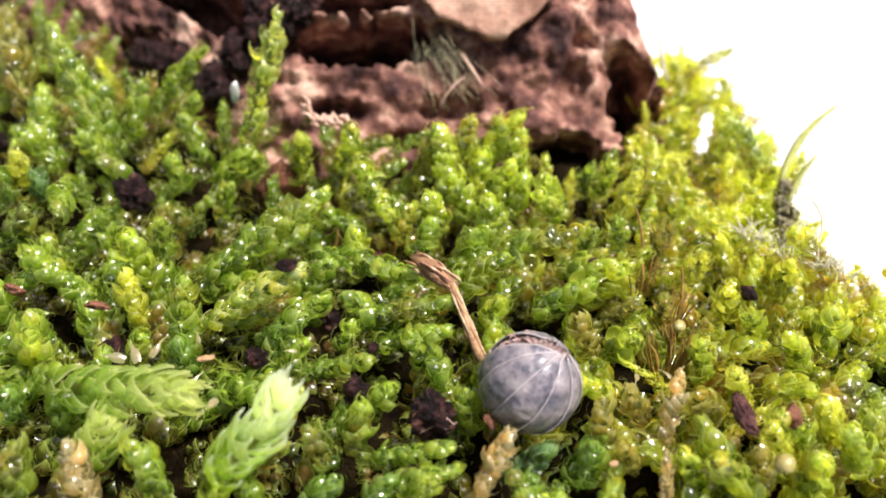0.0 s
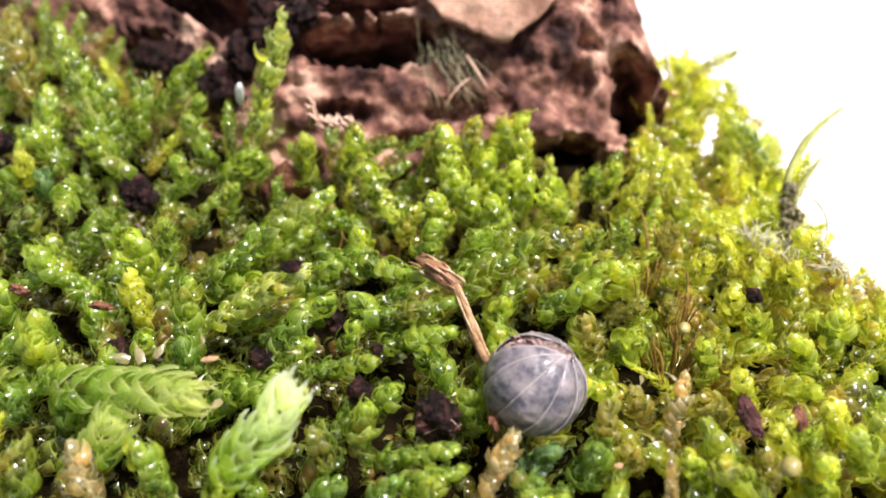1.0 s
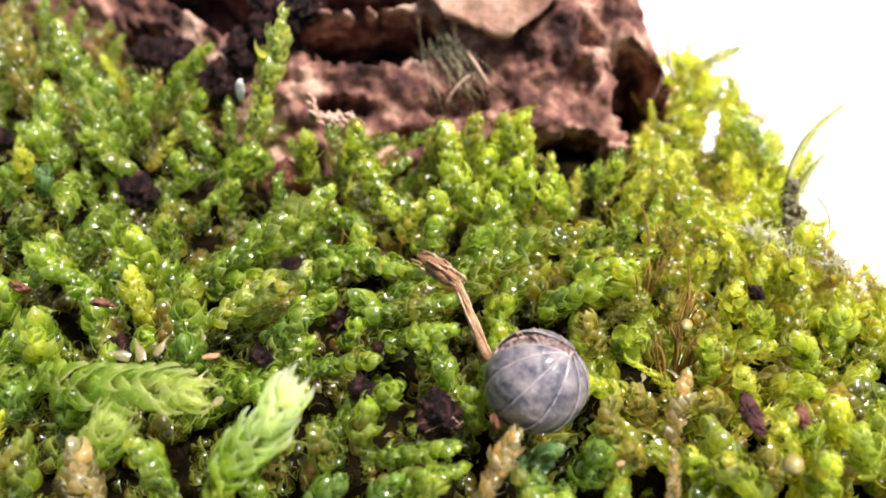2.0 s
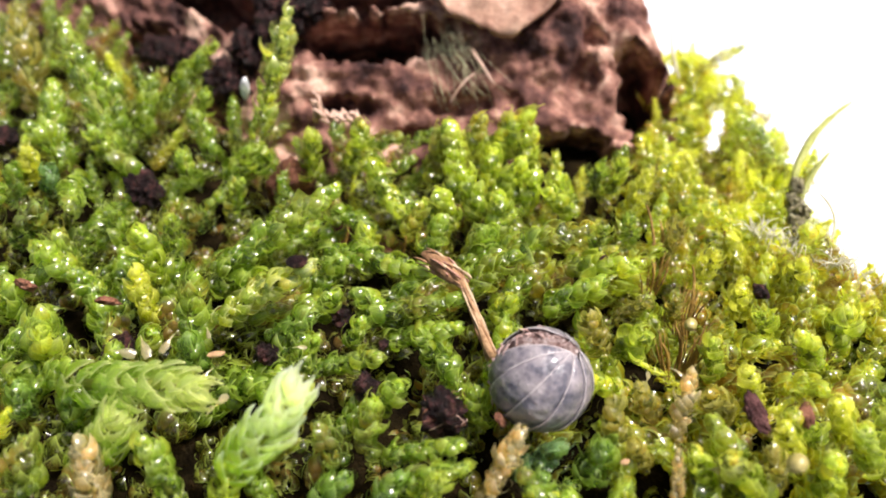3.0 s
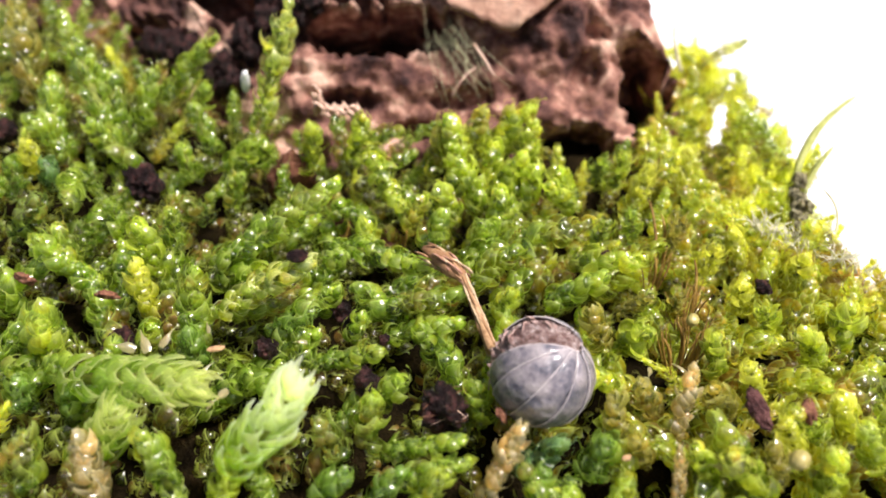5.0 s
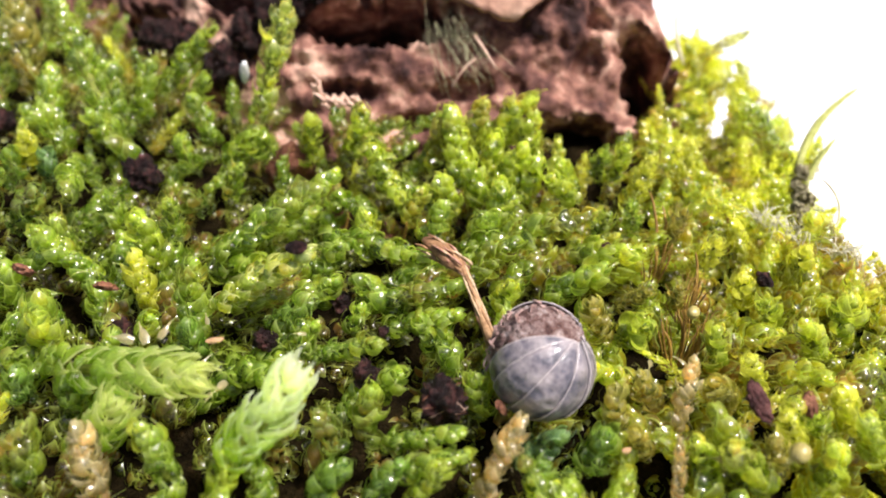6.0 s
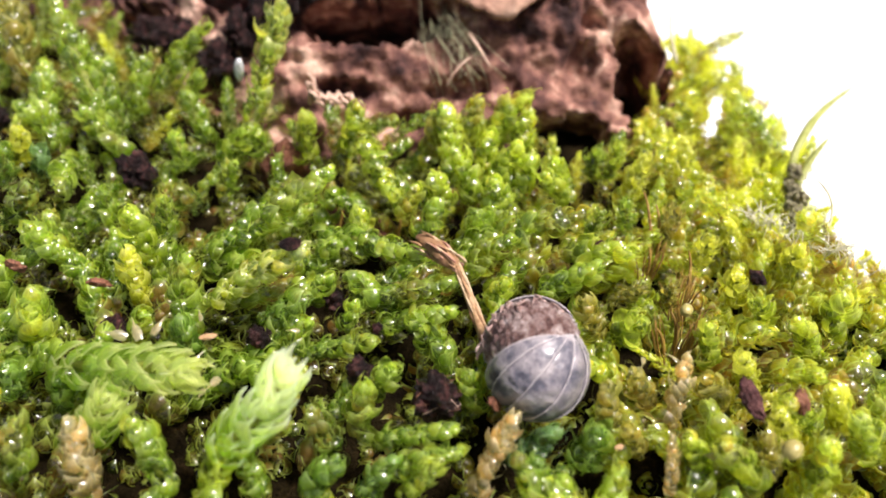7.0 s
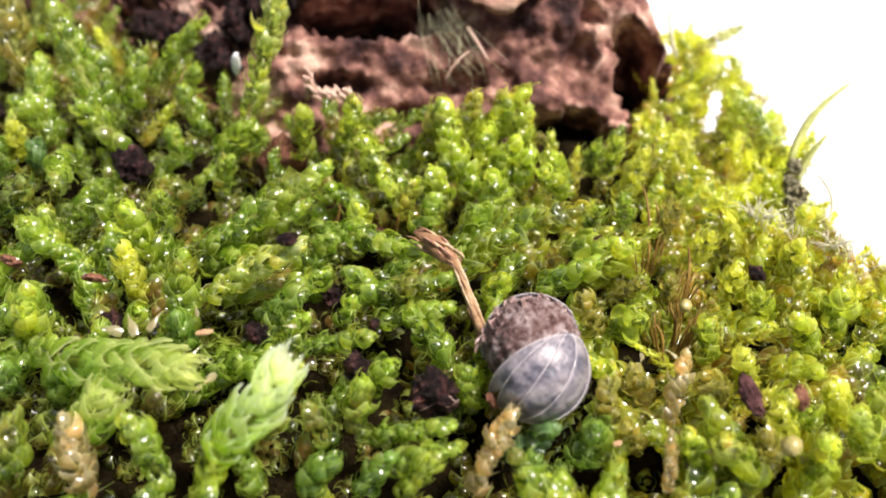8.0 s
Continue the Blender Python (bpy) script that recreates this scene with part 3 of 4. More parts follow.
RIGHT = [
    ("l", 7.8, 11.0, 13.4, 11.5, 9.1, 15.4, 0.98),
    ("g", 6.3, 7.7, 13.2, 9.4, 8.1, 15.2, 1.06),
    ("l", 10.1, 4.6, 13.0, 11.0, 3.2, 15.6, 1.09),
    ("o", 9.2, 5.0, 13.0, 8.2, 5.2, 15.2, 0.91),
    ("o", 10.3, 6.9, 13.2, 11.9, 6.5, 15.0, 0.77),
    ("o", 8.9, -2.0, 13.0, 8.5, -1.4, 15.8, 1.08),
    ("o", 11.3, -0.2, 13.0, 10.1, 0.1, 15.2, 0.93),
    ("t", 12.1, -1.6, 13.0, 12.9, 0.5, 15.8, 0.86),
    ("t", 11.3, -5.6, 13.0, 11.4, -3.8, 15.2, 0.41),
    ("o", 15.3, -0.1, 12.8, 13.9, -0.3, 15.2, 0.96),
    ("y", 17.0, 0.9, 13.0, 16.1, 1.0, 15.4, 0.98),
    ("l", 15.3, 2.8, 13.0, 14.7, 3.1, 15.4, 0.98),
]
FAR_RIGHT = [
    ("l", 18.8, 5.1, 13.0, 18.1, 5.2, 15.4, 1.18),
    ("l", 21.0, 3.1, 13.0, 19.7, 3.4, 15.6, 1.33),
    ("l", 22.9, 4.8, 12.8, 22.9, 5.4, 15.2, 1.21),
    ("l", 19.6, -1.8, 13.0, 17.6, -1.7, 15.2, 0.99),
    ("y", 21.5, -1.5, 13.0, 20.2, -1.0, 15.2, 1.09),
    ("l", 15.7, -5.2, 13.0, 13.5, -4.7, 15.8, 1.15),
    ("l", 13.2, -4.5, 13.0, 12.2, -4.0, 15.2, 0.86),
    ("l", 18.9, -4.8, 13.0, 18.6, -4.6, 15.6, 1.02),
    ("l", 21.9, -3.5, 13.0, 21.0, -2.7, 15.2, 1.11),
    ("y", 13.2, 17.1, 12.8, 13.9, 18.2, 15.6, 1.25),
    ("l", 11.9, 19.7, 12.6, 12.6, 19.8, 15.4, 1.29),
    ("y", 16.8, 19.5, 12.8, 17.3, 20.9, 15.0, 1.22),
]
EDGE = [
    ("y", 18.2, -2.5, 12.8, 17.1, -2.2, 15.0, 0.96),
    ("o", 16.8, -4.3, 12.8, 16.0, -3.7, 15.0, 0.87),
    ("o", 14.6, 13.0, 12.8, 15.2, 13.3, 15.2, 0.99),
    ("g", 12.4, 14.2, 12.8, 12.0, 14.2, 15.0, 1.12),
    ("g", 9.8, 13.0, 12.8, 10.3, 13.1, 15.0, 1.07),
    ("y", 15.8, 9.9, 12.8, 16.7, 10.2, 15.2, 1.06),
    ("y", 21.6, 9.7, 12.6, 22.1, 10.1, 14.8, 1.09),
    ("y", 19.1, 12.3, 12.6, 18.4, 12.8, 14.6, 1.03),
    ("o", 13.6, 7.0, 12.8, 13.7, 7.0, 14.8, 0.84),
    ("y", 17.8, 7.5, 12.8, 17.6, 7.5, 15.0, 1.02),
    ("o", 10.3, -3.2, 12.8, 9.4, -3.2, 14.8, 0.71),
]

SHOOTS = SPIRES + LEFT_BACK + LEFT + MIDDLE_BACK + MIDDLE_WALL + MIDDLE + NEAR + LOWER + RIGHT + FAR_RIGHT + EDGE

LEAF_MESH = {}


def leaf_mesh(kind, tone, k):
    key = (kind, tone, k)
    if key not in LEAF_MESH:
        pts, faces, uv = SHAPES[kind][k]
        me = mesh_of("leaf", pts, faces, uv)
        me.materials.append(LEAF_MAT[tone])
        me.shade_smooth()
        LEAF_MESH[key] = me
    return LEAF_MESH[key]


def moss_shoot(tone, foot, tip, r, rnd, fine=1.0):
    kind = "lance" if tone in "pq" else "cup"
    combed = kind == "cup" and foot[0] < -9 and foot[1] > 12
    curly = rnd.choice((0.3, 0.5, 0.75))
    soft = foot[0] > 9 and foot[1] > 5 and kind == "cup" and rnd.random() < 0.5
    pack, size = (0.115, 1.9) if kind == "lance" else (0.032, 0.64) if tone == "s" else (0.074 * fine, rnd.uniform(0.92, 1.06) * fine ** 0.7)
    leaves, (a, b, c) = shoot_leaves(foot, tip, r, rnd, kind, 0.06 if kind == "cup" else 0.02, pack, size)
    ob = thing("moss_shoot", Vector(foot) * MM, WORDS[tone], "moss", "moss shoots")
    off = -Vector(foot) * MM
    hairs = []
    pts = [p + off for p in bend(a + (c - a) * 0.08, b, c, 7)]
    part("stem", tube(pts, [r * MM * (0.3 if kind == "lance" else 0.17)] * 5 + [r * MM * 0.14, r * MM * 0.08], 6, "stem"), STEM, ob)
    for org, axes, age in leaves:
        leaf = new("leaf", leaf_mesh(("fuzz" if rnd.random() < 0.5 else "sickle") if soft else "sickle" if combed and rnd.random() < 0.7 else "curl" if kind == "cup" and rnd.random() < curly else kind, tone, rnd.randrange(VARIANTS)))
        leaf.parent = ob
        m = Matrix([list(col) for col in axes.T]).to_4x4()
        m = Matrix.Scale(MM, 4) @ m
        m.translation = Vector(org) * MM + off
        leaf.matrix_basis = m
        leaf.color = (min(1.0, 0.18 + 0.9 * age), 0, 0, 1)
        if kind == "cup" and rnd.random() < 0.28:
            hairs.append((org + axes[2] * 0.1, axes * rnd.uniform(1.2, 1.9), 1.0))
    if kind == "cup":
        small, _ = shoot_leaves(foot, tip, r * 0.96, rnd, "sickle" if combed or soft else "curl", 0.06, pack * 1.1, size * 0.66)
        me = join_leaves("small_leaf", [(SHAPES["sickle" if i % 2 or combed else "curl"][i], small[i::6]) for i in range(6)], LEAF_MAT[tone])
        me.data.transform(Matrix.Translation(off))
        me.parent = ob
        me.color = (rnd.uniform(0.5, 0.85), 0, 0, 1)
        tagged(me, "small young leaves between the larger ones", kind="stuff")
    if hairs:
        me = join_leaves("leaf_hair", [(SHAPES["hair"][i], hairs[i::3]) for i in range(3)], LEAF_MAT[tone])
        me.data.transform(Matrix.Translation(off))
        me.parent = ob
        tagged(me, "fine pale leaf points", kind="stuff")
    return ob


rnd = random.Random(3)
for tone, bx, by, bz, tx, ty, tz, r in SHOOTS:
    girth = r * (1.0 if tone in "pqt" else 1.7 if tone == "s" else 1.4 if by > 20 and bx < -9 else 1.14)
    moss_shoot(tone, (bx, by, bz), (tx, ty, tz), girth, rnd, min(1.0, 1.18 / girth) * (0.85 if bx > 9 and by > 5 else 1.0))

# bare places where no shoot of the carpet grows: x, y, radius, mm
BARE = [(-3.9, 15.0, 1.5), (-10.6, 21.4, 2.2), (5, -0.4, 3), (-20.5, 17.9, 1.3), (0.0, -0.6, 1.9), (-12.3, -2.6, 1.7), (-6.2, -4.6, 1.6), (-2.4, 2.6, 1.3), (-15.6, 8.6, 1.2), (-16, 11.5, 1), (20.4, 24.8, 1.0), (21.6, 28, 1), (22.9, 31.3, 1), (24.1, 34.5, 1), (25.4, 37.8, 1), (-13, -0.5, 1.6), (8.5, -5.2, 1.3), (10.8, -5.7, 1.1), (19.6, -5.3, 1.3), (3.3, -5.6, 1.2), (-2.3, -4.3, 1.1), (15.9, 9.2, 0.6), (16.6, 14.6, 0.6), (6.3, 10.8, 0.9)]
SEGS = [(np.array((s[1], s[2])), np.array((s[4], s[5])), s[7]) for s in SHOOTS]


def clear_of(x, y, gap):
    for a, b, r in SEGS:
        d = b - a
        t = np.clip(np.dot((x, y) - a, d) / (np.dot(d, d) + 1e-6), 0, 1)
        if np.hypot(*(a + d * t - (x, y))) < r * gap:
            return False
    return all(math.hypot(x - bx, y - by) > br for bx, by, br in BARE)


carpet = {(kind, k): [] for kind in ("cup", "curl", "sickle", "hair") for k in range(VARIANTS)}
fuzz = {(kind, k): [] for kind in ("fuzz", "sickle", "hair") for k in range(VARIANTS)}
rnd = random.Random(11)


def sow(step, heights, lengths, slopes, radii, gap, only_fine=None):
    """Shoots of the carpet, lying along a slowly turning grain."""
    y = -16.0
    while y < 46:
        x = -46.0
        while x < 32:
            px, py = x + rnd.uniform(-0.4, 0.4) * step, y + rnd.uniform(-0.4, 0.4) * step
            x += step
            if px > right_edge(py) + 0.5 or py > back_edge(px) or abs(px) > 12 + 0.62 * (py + 27):
                continue
            fine = rnd.random() < 0.05 + 0.3 * float(sm(15, 22, py) * sm(-6, -14, px)) + (0.12 + 0.5 * float(sm(3, 12, py))) * float(sm(7, 15, px + 6 * lumps(px, py, 6.0, 3.0)))
            if not clear_of(px, py, gap):
                continue
            r = rnd.uniform(*radii) * (0.75 if fine else 1.0)
            az = 1.1 + 2.4 * lumps(px, py, 8.0, 7.0) + rnd.gauss(0, 0.55)
            el = rnd.uniform(*slopes)
            length = rnd.uniform(*lengths) * (0.7 if fine else 1.0)
            d = np.array((math.cos(az) * math.cos(el), math.sin(az) * math.cos(el), math.sin(el)))
            mid = np.array((px, py, mat_height(px, py) + rnd.uniform(*heights)))
            kind = ("fuzz" if rnd.random() < 0.6 else "sickle") if fine else "cup"
            leaves, _ = shoot_leaves(mid - d * length * 0.55, mid + d * length * 0.45, r, rnd, kind, 0.07, 0.062 if fine else 0.08, 0.7 if fine else rnd.uniform(0.75, 0.92) if py > 17 or (px > 13 and py > 5) else rnd.uniform(0.92, 1.12))
            mature = rnd.uniform(0.4, 1.0)
            leaves = [(o, m, a * mature * rnd.uniform(0.85, 1.1)) for o, m, a in leaves]
            dest = fuzz if fine else carpet
            curly = rnd.choice((0.3, 0.5, 0.75))
            for l in leaves:
                if in_slit(l[0]):
                    continue
                dest[("sickle" if kind == "cup" and px < -9 and py > 12 and rnd.random() < 0.6 else "curl" if kind == "cup" and rnd.random() < curly else kind, rnd.randrange(VARIANTS))].append(l)
                if rnd.random() < (0.9 if px > 19 and 6 < py < 20 else 0.12 if px > 9 else 0.3):
                    dest[("hair", rnd.randrange(VARIANTS))].append((l[0] + l[1][2] * 0.1, l[1] * rnd.uniform(1.2, 2.0), 1.0))
        y += step


sow(2.55, (-2.9, -0.2), (5.0, 7.5), (0.2, 0.85), (1.0, 1.35), 0.95)
# older brownish shoots lower down, their dim colour adding to the gaps' shade
y = -16.0
while y < 45:
    x = -46.0
    while x < 31:
        px, py = x + rnd.uniform(-0.8, 0.8), y + rnd.uniform(-0.8, 0.8)
        x += 1.9
        if px > right_edge(py) - 0.8 or py > back_edge(px) + 0.5 or abs(px) > 12 + 0.62 * (py + 27):
            continue
        if any(math.hypot(px - bx, py - by) < br * 0.8 for bx, by, br in BARE):
            continue
        az, el, length = rnd.uniform(0, 6.28), rnd.uniform(0.1, 0.9), rnd.uniform(3.0, 5.0)
        d = np.array((math.cos(az) * math.cos(el), math.sin(az) * math.cos(el), math.sin(el)))
        tip = np.array((px, py, mat_height(px, py) - rnd.uniform(3.2, 4.6) + 1.0 * float(sm(8, 14, px))))
        leaves, _ = shoot_leaves(tip - d * length, tip, rnd.uniform(1.1, 1.5), rnd, "cup", 0.05, 0.15, 0.9)
        for org, axes, age in leaves:
            if in_slit(org):
                continue
            # colour lifts to the right, where the gaps hold less shade
            carpet[("cup" if rnd.random() < 0.6 else "curl", rnd.randrange(VARIANTS))].append((org, axes, 0.2 * age + 0.16 * float(sm(8, 14, px))))
    y += 1.9
# feathery shoots spilling down to the board along the free edge
y = 4.0
while y < 44:
    x = 14.0
    while x < 31:
        px, py = x + rnd.uniform(-0.6, 0.6), y + rnd.uniform(-0.6, 0.6)
        x += 1.25
        out = right_edge(py) - px
        if not -0.3 < out < 7.0 or py > back_edge(px) or not clear_of(px, py, 0.5):
            continue
        top = mat_height(px, py)
        for level in (0.2, 0.5, 0.8):
            tip = np.array((px, py, 1.0 + (top - 1.5) * (level + rnd.uniform(0.0, 0.18))))
            az, el, length = rnd.gauss(0.4, 0.9), rnd.uniform(0.2, 1.1), rnd.uniform(2.2, 3.6)
            d = np.array((math.cos(az) * math.cos(el), math.sin(az) * math.cos(el), math.sin(el)))
            leaves, _ = shoot_leaves(tip - d * length, tip, rnd.uniform(0.8, 1.1), rnd, "fuzz", 0.05, 0.12, 0.85)
            ripe = rnd.uniform(0.6, 1.05)
            for org, axes, age in leaves:
                if not in_slit(org):
                    fuzz[("fuzz" if rnd.random() < 0.6 else "sickle", rnd.randrange(VARIANTS))].append((org, axes, age * ripe))
    y += 1.25
ob = join_leaves("moss_carpet", [(SHAPES[k][i], v) for (k, i), v in carpet.items()], CARPET)
tagged(ob, "dense carpet of glossy green moss with bead-like leaves", "moss", kind="stuff")
ob = join_leaves("fine_moss", [(SHAPES[k][i], v) for (k, i), v in fuzz.items()], FUZZ)
tagged(ob, "feathery yellow-green moss spilling over the edge", "moss", kind="stuff")

# ---- small things on the moss ----
def clod(name, at, size, mat, label, category, seed, flat=0.8, rough=0.35, group=""):
    bm = bmesh.new()
    bmesh.ops.create_icosphere(bm, subdivisions=4, radius=1.0)
    for v in bm.verts:
        n = v.co.normalized()
        k = 1 + rough * noise.noise(n * 1.6 + Vector((seed, 0, 0))) + rough * 0.7 * noise.noise(n * 4.0 + Vector((0, seed, 0))) + rough * 0.5 * noise.noise(n * 9.0 + Vector((seed, 1, 0))) + rough * 0.35 * noise.noise(n * 21.0)
        v.co = Vector((n.x * size[0], n.y * size[1], n.z * size[2] * flat)) * k * MM
    ob = part(name, bm, mat)
    ob.location = Vector(at) * MM
    ob.rotation_euler = (seed * 0.7, seed * 0.4, seed)
    return tagged(ob, label, category, group)


CLODS = [(-20.2, 16.9, 15.2, 1.3), (-0.1, -0.9, 14.2, 1.45), (-4.2, 0.4, 14.8, 0.75), (-6.0, 6.6, 13.5, 0.85),
         (-10.2, 3.8, 13.5, 0.8), (-33.0, 24.0, 14.5, 1.1), (-19.4, 5.2, 12.2, 0.9), (18.8, 7.5, 14.8, 0.5), (9.8, 9.9, 15.2, 0.3), (-3.4, 3.4, 14.8, 0.32)]
for i, (x, y, z, s) in enumerate(CLODS):
    clod("soil_clod", (x, y, z), (s, s * 0.85, s * 0.8), CLOD, "dark moist soil clod lodged among moss shoots", "soil", 1.3 + i, 0.9, 0.42, "soil clods")
for i, (x, y, z, s) in enumerate([(-24.5, 7.2, 15.7, 0.6), (-19.6, 6.4, 15.2, 0.55), (2.8, -2.1, 15.4, 0.4), (18.4, -1.7, 15.2, 0.55)]):
    clod("bark_crumb", (x, y, z), (s * 0.6, s * 1.2, s * 0.5), REDBIT, "small reddish-brown bark crumb on moss", "bark crumb", 4.1 + i * 1.7, 0.8, 0.4, "bark crumbs")
# first two lumps stand in for brown shade between shoots, the third is bark
for i, (x, y, z, s) in enumerate([(-3.9, 15.9, 10.3, 1.5), (-7.4, 16.9, 10.6, 1.1), (-11.4, 21.8, 11.8, 2.0)]):
    clod("bark_chip", (x, y, z), (s * 1.1, s * 0.9, s * 0.6), CHIP_SHADE, "reddish-brown lump between moss shoots, bark and brown shade put in as colour", "bark chip", 7.7 + i * 2.3, 0.6, 0.3, "bark chips")
# pale dry leaves caught in the moss: place, heading, length, mm
DRY = [(-15.6, 1.2, 16.2, 20, 2.6), (-16.4, 1.6, 16.0, 75, 2.4), (-15.0, 1.5, 16.3, -30, 2.2), (-11.2, -0.6, 15.4, 140, 2.0), (-12.0, -1.0, 15.0, 170, 1.6), (-12.9, 3.1, 15.6, 10, 1.4),
       (12.8, 0.6, 15.2, 60, 1.8), (11.0, 1.4, 14.8, 150, 1.6), (-7.6, 3.0, 15.0, 100, 1.4), (13.6, -4.6, 14.6, 80, 1.7), (-2.6, 8.4, 15.4, 50, 1.3),
       (-13.1, 0.5, 15.0, -50, 2.0)]
for x, y, z, turn, length in DRY:
    ob = part("dry_leaf", leaf_mesh("lance", "w", int(turn) % VARIANTS), None)
    ob.matrix_basis = pose(x * MM, y * MM, z * MM, 12, turn % 70 - 35, turn) @ Matrix.Diagonal((0.00034 * length, 0.0006 * length, 0.0003 * length, 1))
    ob.color = (0.45 + 0.06 * (int(turn) % 8), 0, 0, 1)
    tagged(ob, "pale dry pointed leaf caught among moss", "dry leaf", "dry leaves")
clod("seed", (-8.2, 6.4, 18.3), (0.62, 0.38, 0.36), CLOD, "dark oval seed stuck on a pale moss tip", "seed", 0.4, 0.9, 0.12)
clod("spore_capsule", (16.5, -5.2, 16.2), (0.46, 0.46, 0.52), CAPSULE, "small round greenish-tan spore capsule", "capsule", 2.0, 1.0, 0.06, "spore capsules")
clod("spore_capsule", (13.6, 3.9, 15.9), (0.34, 0.34, 0.42), CAPSULE, "small round greenish-tan spore capsule", "capsule", 3.1, 1.0, 0.06, "spore capsules")
lichen_rnd = random.Random(21)
for i in range(14):
    k = i / 13
    clod("lichen_crumb", (25.1 - 0.7 * k + lichen_rnd.gauss(0, 0.28), 19.9 - 4.8 * k, 13.0 - 1.0 * k + lichen_rnd.gauss(0, 0.3)), (lichen_rnd.uniform(0.25, 0.5), lichen_rnd.uniform(0.3, 0.6), 0.4), LICHEN, "grey-brown lichen crumb hanging at the moss edge", "lichen", 1.1 * i, 1.0, 0.5, "lichen crumbs")
clod("bark_shard", (15.75, -1.8, 15.5), (0.5, 1.1, 0.45), SHARD, "dark maroon bark shard stuck upright in moss", "bark", 0.12, 0.8, 0.35)
clod("seed_husk", (-12.3, 2.0, 15.6), (0.48, 0.17, 0.16), TWIG, "pale tan seed husk between moss shoots", "seed", 0.35, 0.9, 0.15, "seed husks")
clod("seed_husk", (8.8, -4.2, 14.8), (0.27, 0.15, 0.14), TWIG, "pale tan seed husk between moss shoots", "seed", 0.5, 0.9, 0.15, "seed husks")
clod("pebble", (-14.9, 26.6, 17.2), (0.36, 0.3, 1.0), PAPER, "small whitish pebble beside dark soil", "pebble", 0.2, 1.0, 0.15)

STRAND = [TWIG, grainy("twig_dark", [(0.3, (0.24, 0.12, 0.055)), (0.7, (0.46, 0.27, 0.14))], 900, 0.6, 0.0001), grainy("twig_pale", [(0.3, (0.45, 0.3, 0.16)), (0.7, (0.68, 0.52, 0.34))], 900, 0.6, 0.0001)]
FRAY = grainy("frayed_bark", [(0.3, (0.30, 0.13, 0.08)), (0.7, (0.60, 0.36, 0.27))], 1200, 0.6, 0.0001)
# dry twig with a frayed head
twig = thing("twig", Vector((2.9, 2.4, 14.5)) * MM, "thin tan dry twig with frayed end, leaning on moss", "twig")
off = -twig.location
stalk = bend((2.60, 2.55, 14.7), (1.70, 3.95, 16.5), (1.02, 6.10, 17.0), 10)
core = part("stalk", tube([p + off for p in stalk], [0.3 * MM, 0.28 * MM, 0.26 * MM, 0.24 * MM, 0.22 * MM, 0.2 * MM, 0.18 * MM, 0.17 * MM, 0.19 * MM, 0.25 * MM], 8, "stalk", 0.5), TWIG, twig)
for k in range(9):
    turn0, rr0 = k * 0.7 + 0.2 * (k % 3), (0.22 + 0.03 * (k % 3)) * MM
    pts = []
    for i, p in enumerate(stalk):
        w = turn0 + 0.16 * i
        pts.append(p + off + Vector((math.cos(w), 0.35 * math.sin(w), math.sin(w))) * rr0 * (1.15 - 0.055 * i))
    part("strand", tube(pts, [(0.045 + 0.03 * ((k * 2 + i) % 3)) * MM for i in range(len(pts))], 5, "strand", 0.4), STRAND[k % 3], core)
head = bend((1.02, 6.10, 17.0), (0.2, 7.0, 17.4), (-1.3, 8.1, 17.4), 8)
part("frayed_head", tube([p + off for p in head], [0.24 * MM, 0.40 * MM, 0.50 * MM, 0.54 * MM, 0.50 * MM, 0.44 * MM, 0.34 * MM, 0.12 * MM], 9, "head", 0.7), STRAND[1], twig, "frayed reddish-tan head")
rnd = random.Random(5)
for k in range(54):
    a = rnd.uniform(-0.1, 0.75)
    w = rnd.uniform(0, 6.28)
    r0 = 0.42 + 0.16 * math.sin(math.pi * min(1, max(0, a)))
    c0, s0 = r0 * math.cos(w), r0 * math.sin(w)
    p0 = (1.02 - 2.3 * a + 0.66 * c0, 6.10 + 2.0 * a + 0.7 * c0, 17.1 + 0.3 * a + s0)
    grow, open_ = rnd.uniform(0.2, 0.5), rnd.uniform(0.6, 1.15)
    p2 = (1.02 - 2.3 * (a + grow) + 0.66 * c0 * open_ + rnd.uniform(-0.15, 0.15), 6.10 + 2.0 * (a + grow) + 0.7 * c0 * open_, 17.1 + s0 * open_ + rnd.uniform(-0.1, 0.25))
    p1 = ((p0[0] + p2[0]) / 2, (p0[1] + p2[1]) / 2 , (p0[2] + p2[2]) / 2 + 0.12)
    part("strand", tube([p + off for p in bend(p0, p1, p2, 6)], [0.05 * MM, 0.085 * MM, 0.08 * MM, 0.06 * MM, 0.045 * MM, 0.015 * MM], 5, "strand", 0.5), (STRAND[0], STRAND[1], FRAY, STRAND[2])[k % 4], twig)

# fine pale rootlets over the dark clod
rootlets = thing("rootlets", Vector((0.0, -1.0, 14.2)) * MM, "fine reddish rootlets over a dark soil clod", "rootlets")
off = -rootlets.location
for k in range(32):
    w, q = rnd.uniform(0, 6.28), rnd.uniform(0, 6.28)
    if k % 2:
        continue
    pts = [(1.15 * math.cos(w + d * 1.4), -1.0 + 1.0 * math.sin(q + d * 1.1), 14.2 + 0.9 * abs(math.cos(d * 1.2 + k))) for d in (0, 0.5, 1.0)]
    part("strand", tube([p + off for p in bend(*pts, 7)], 0.022 * MM, 4, "strand"), STRAW if k % 8 == 0 else REDBIT, rootlets)

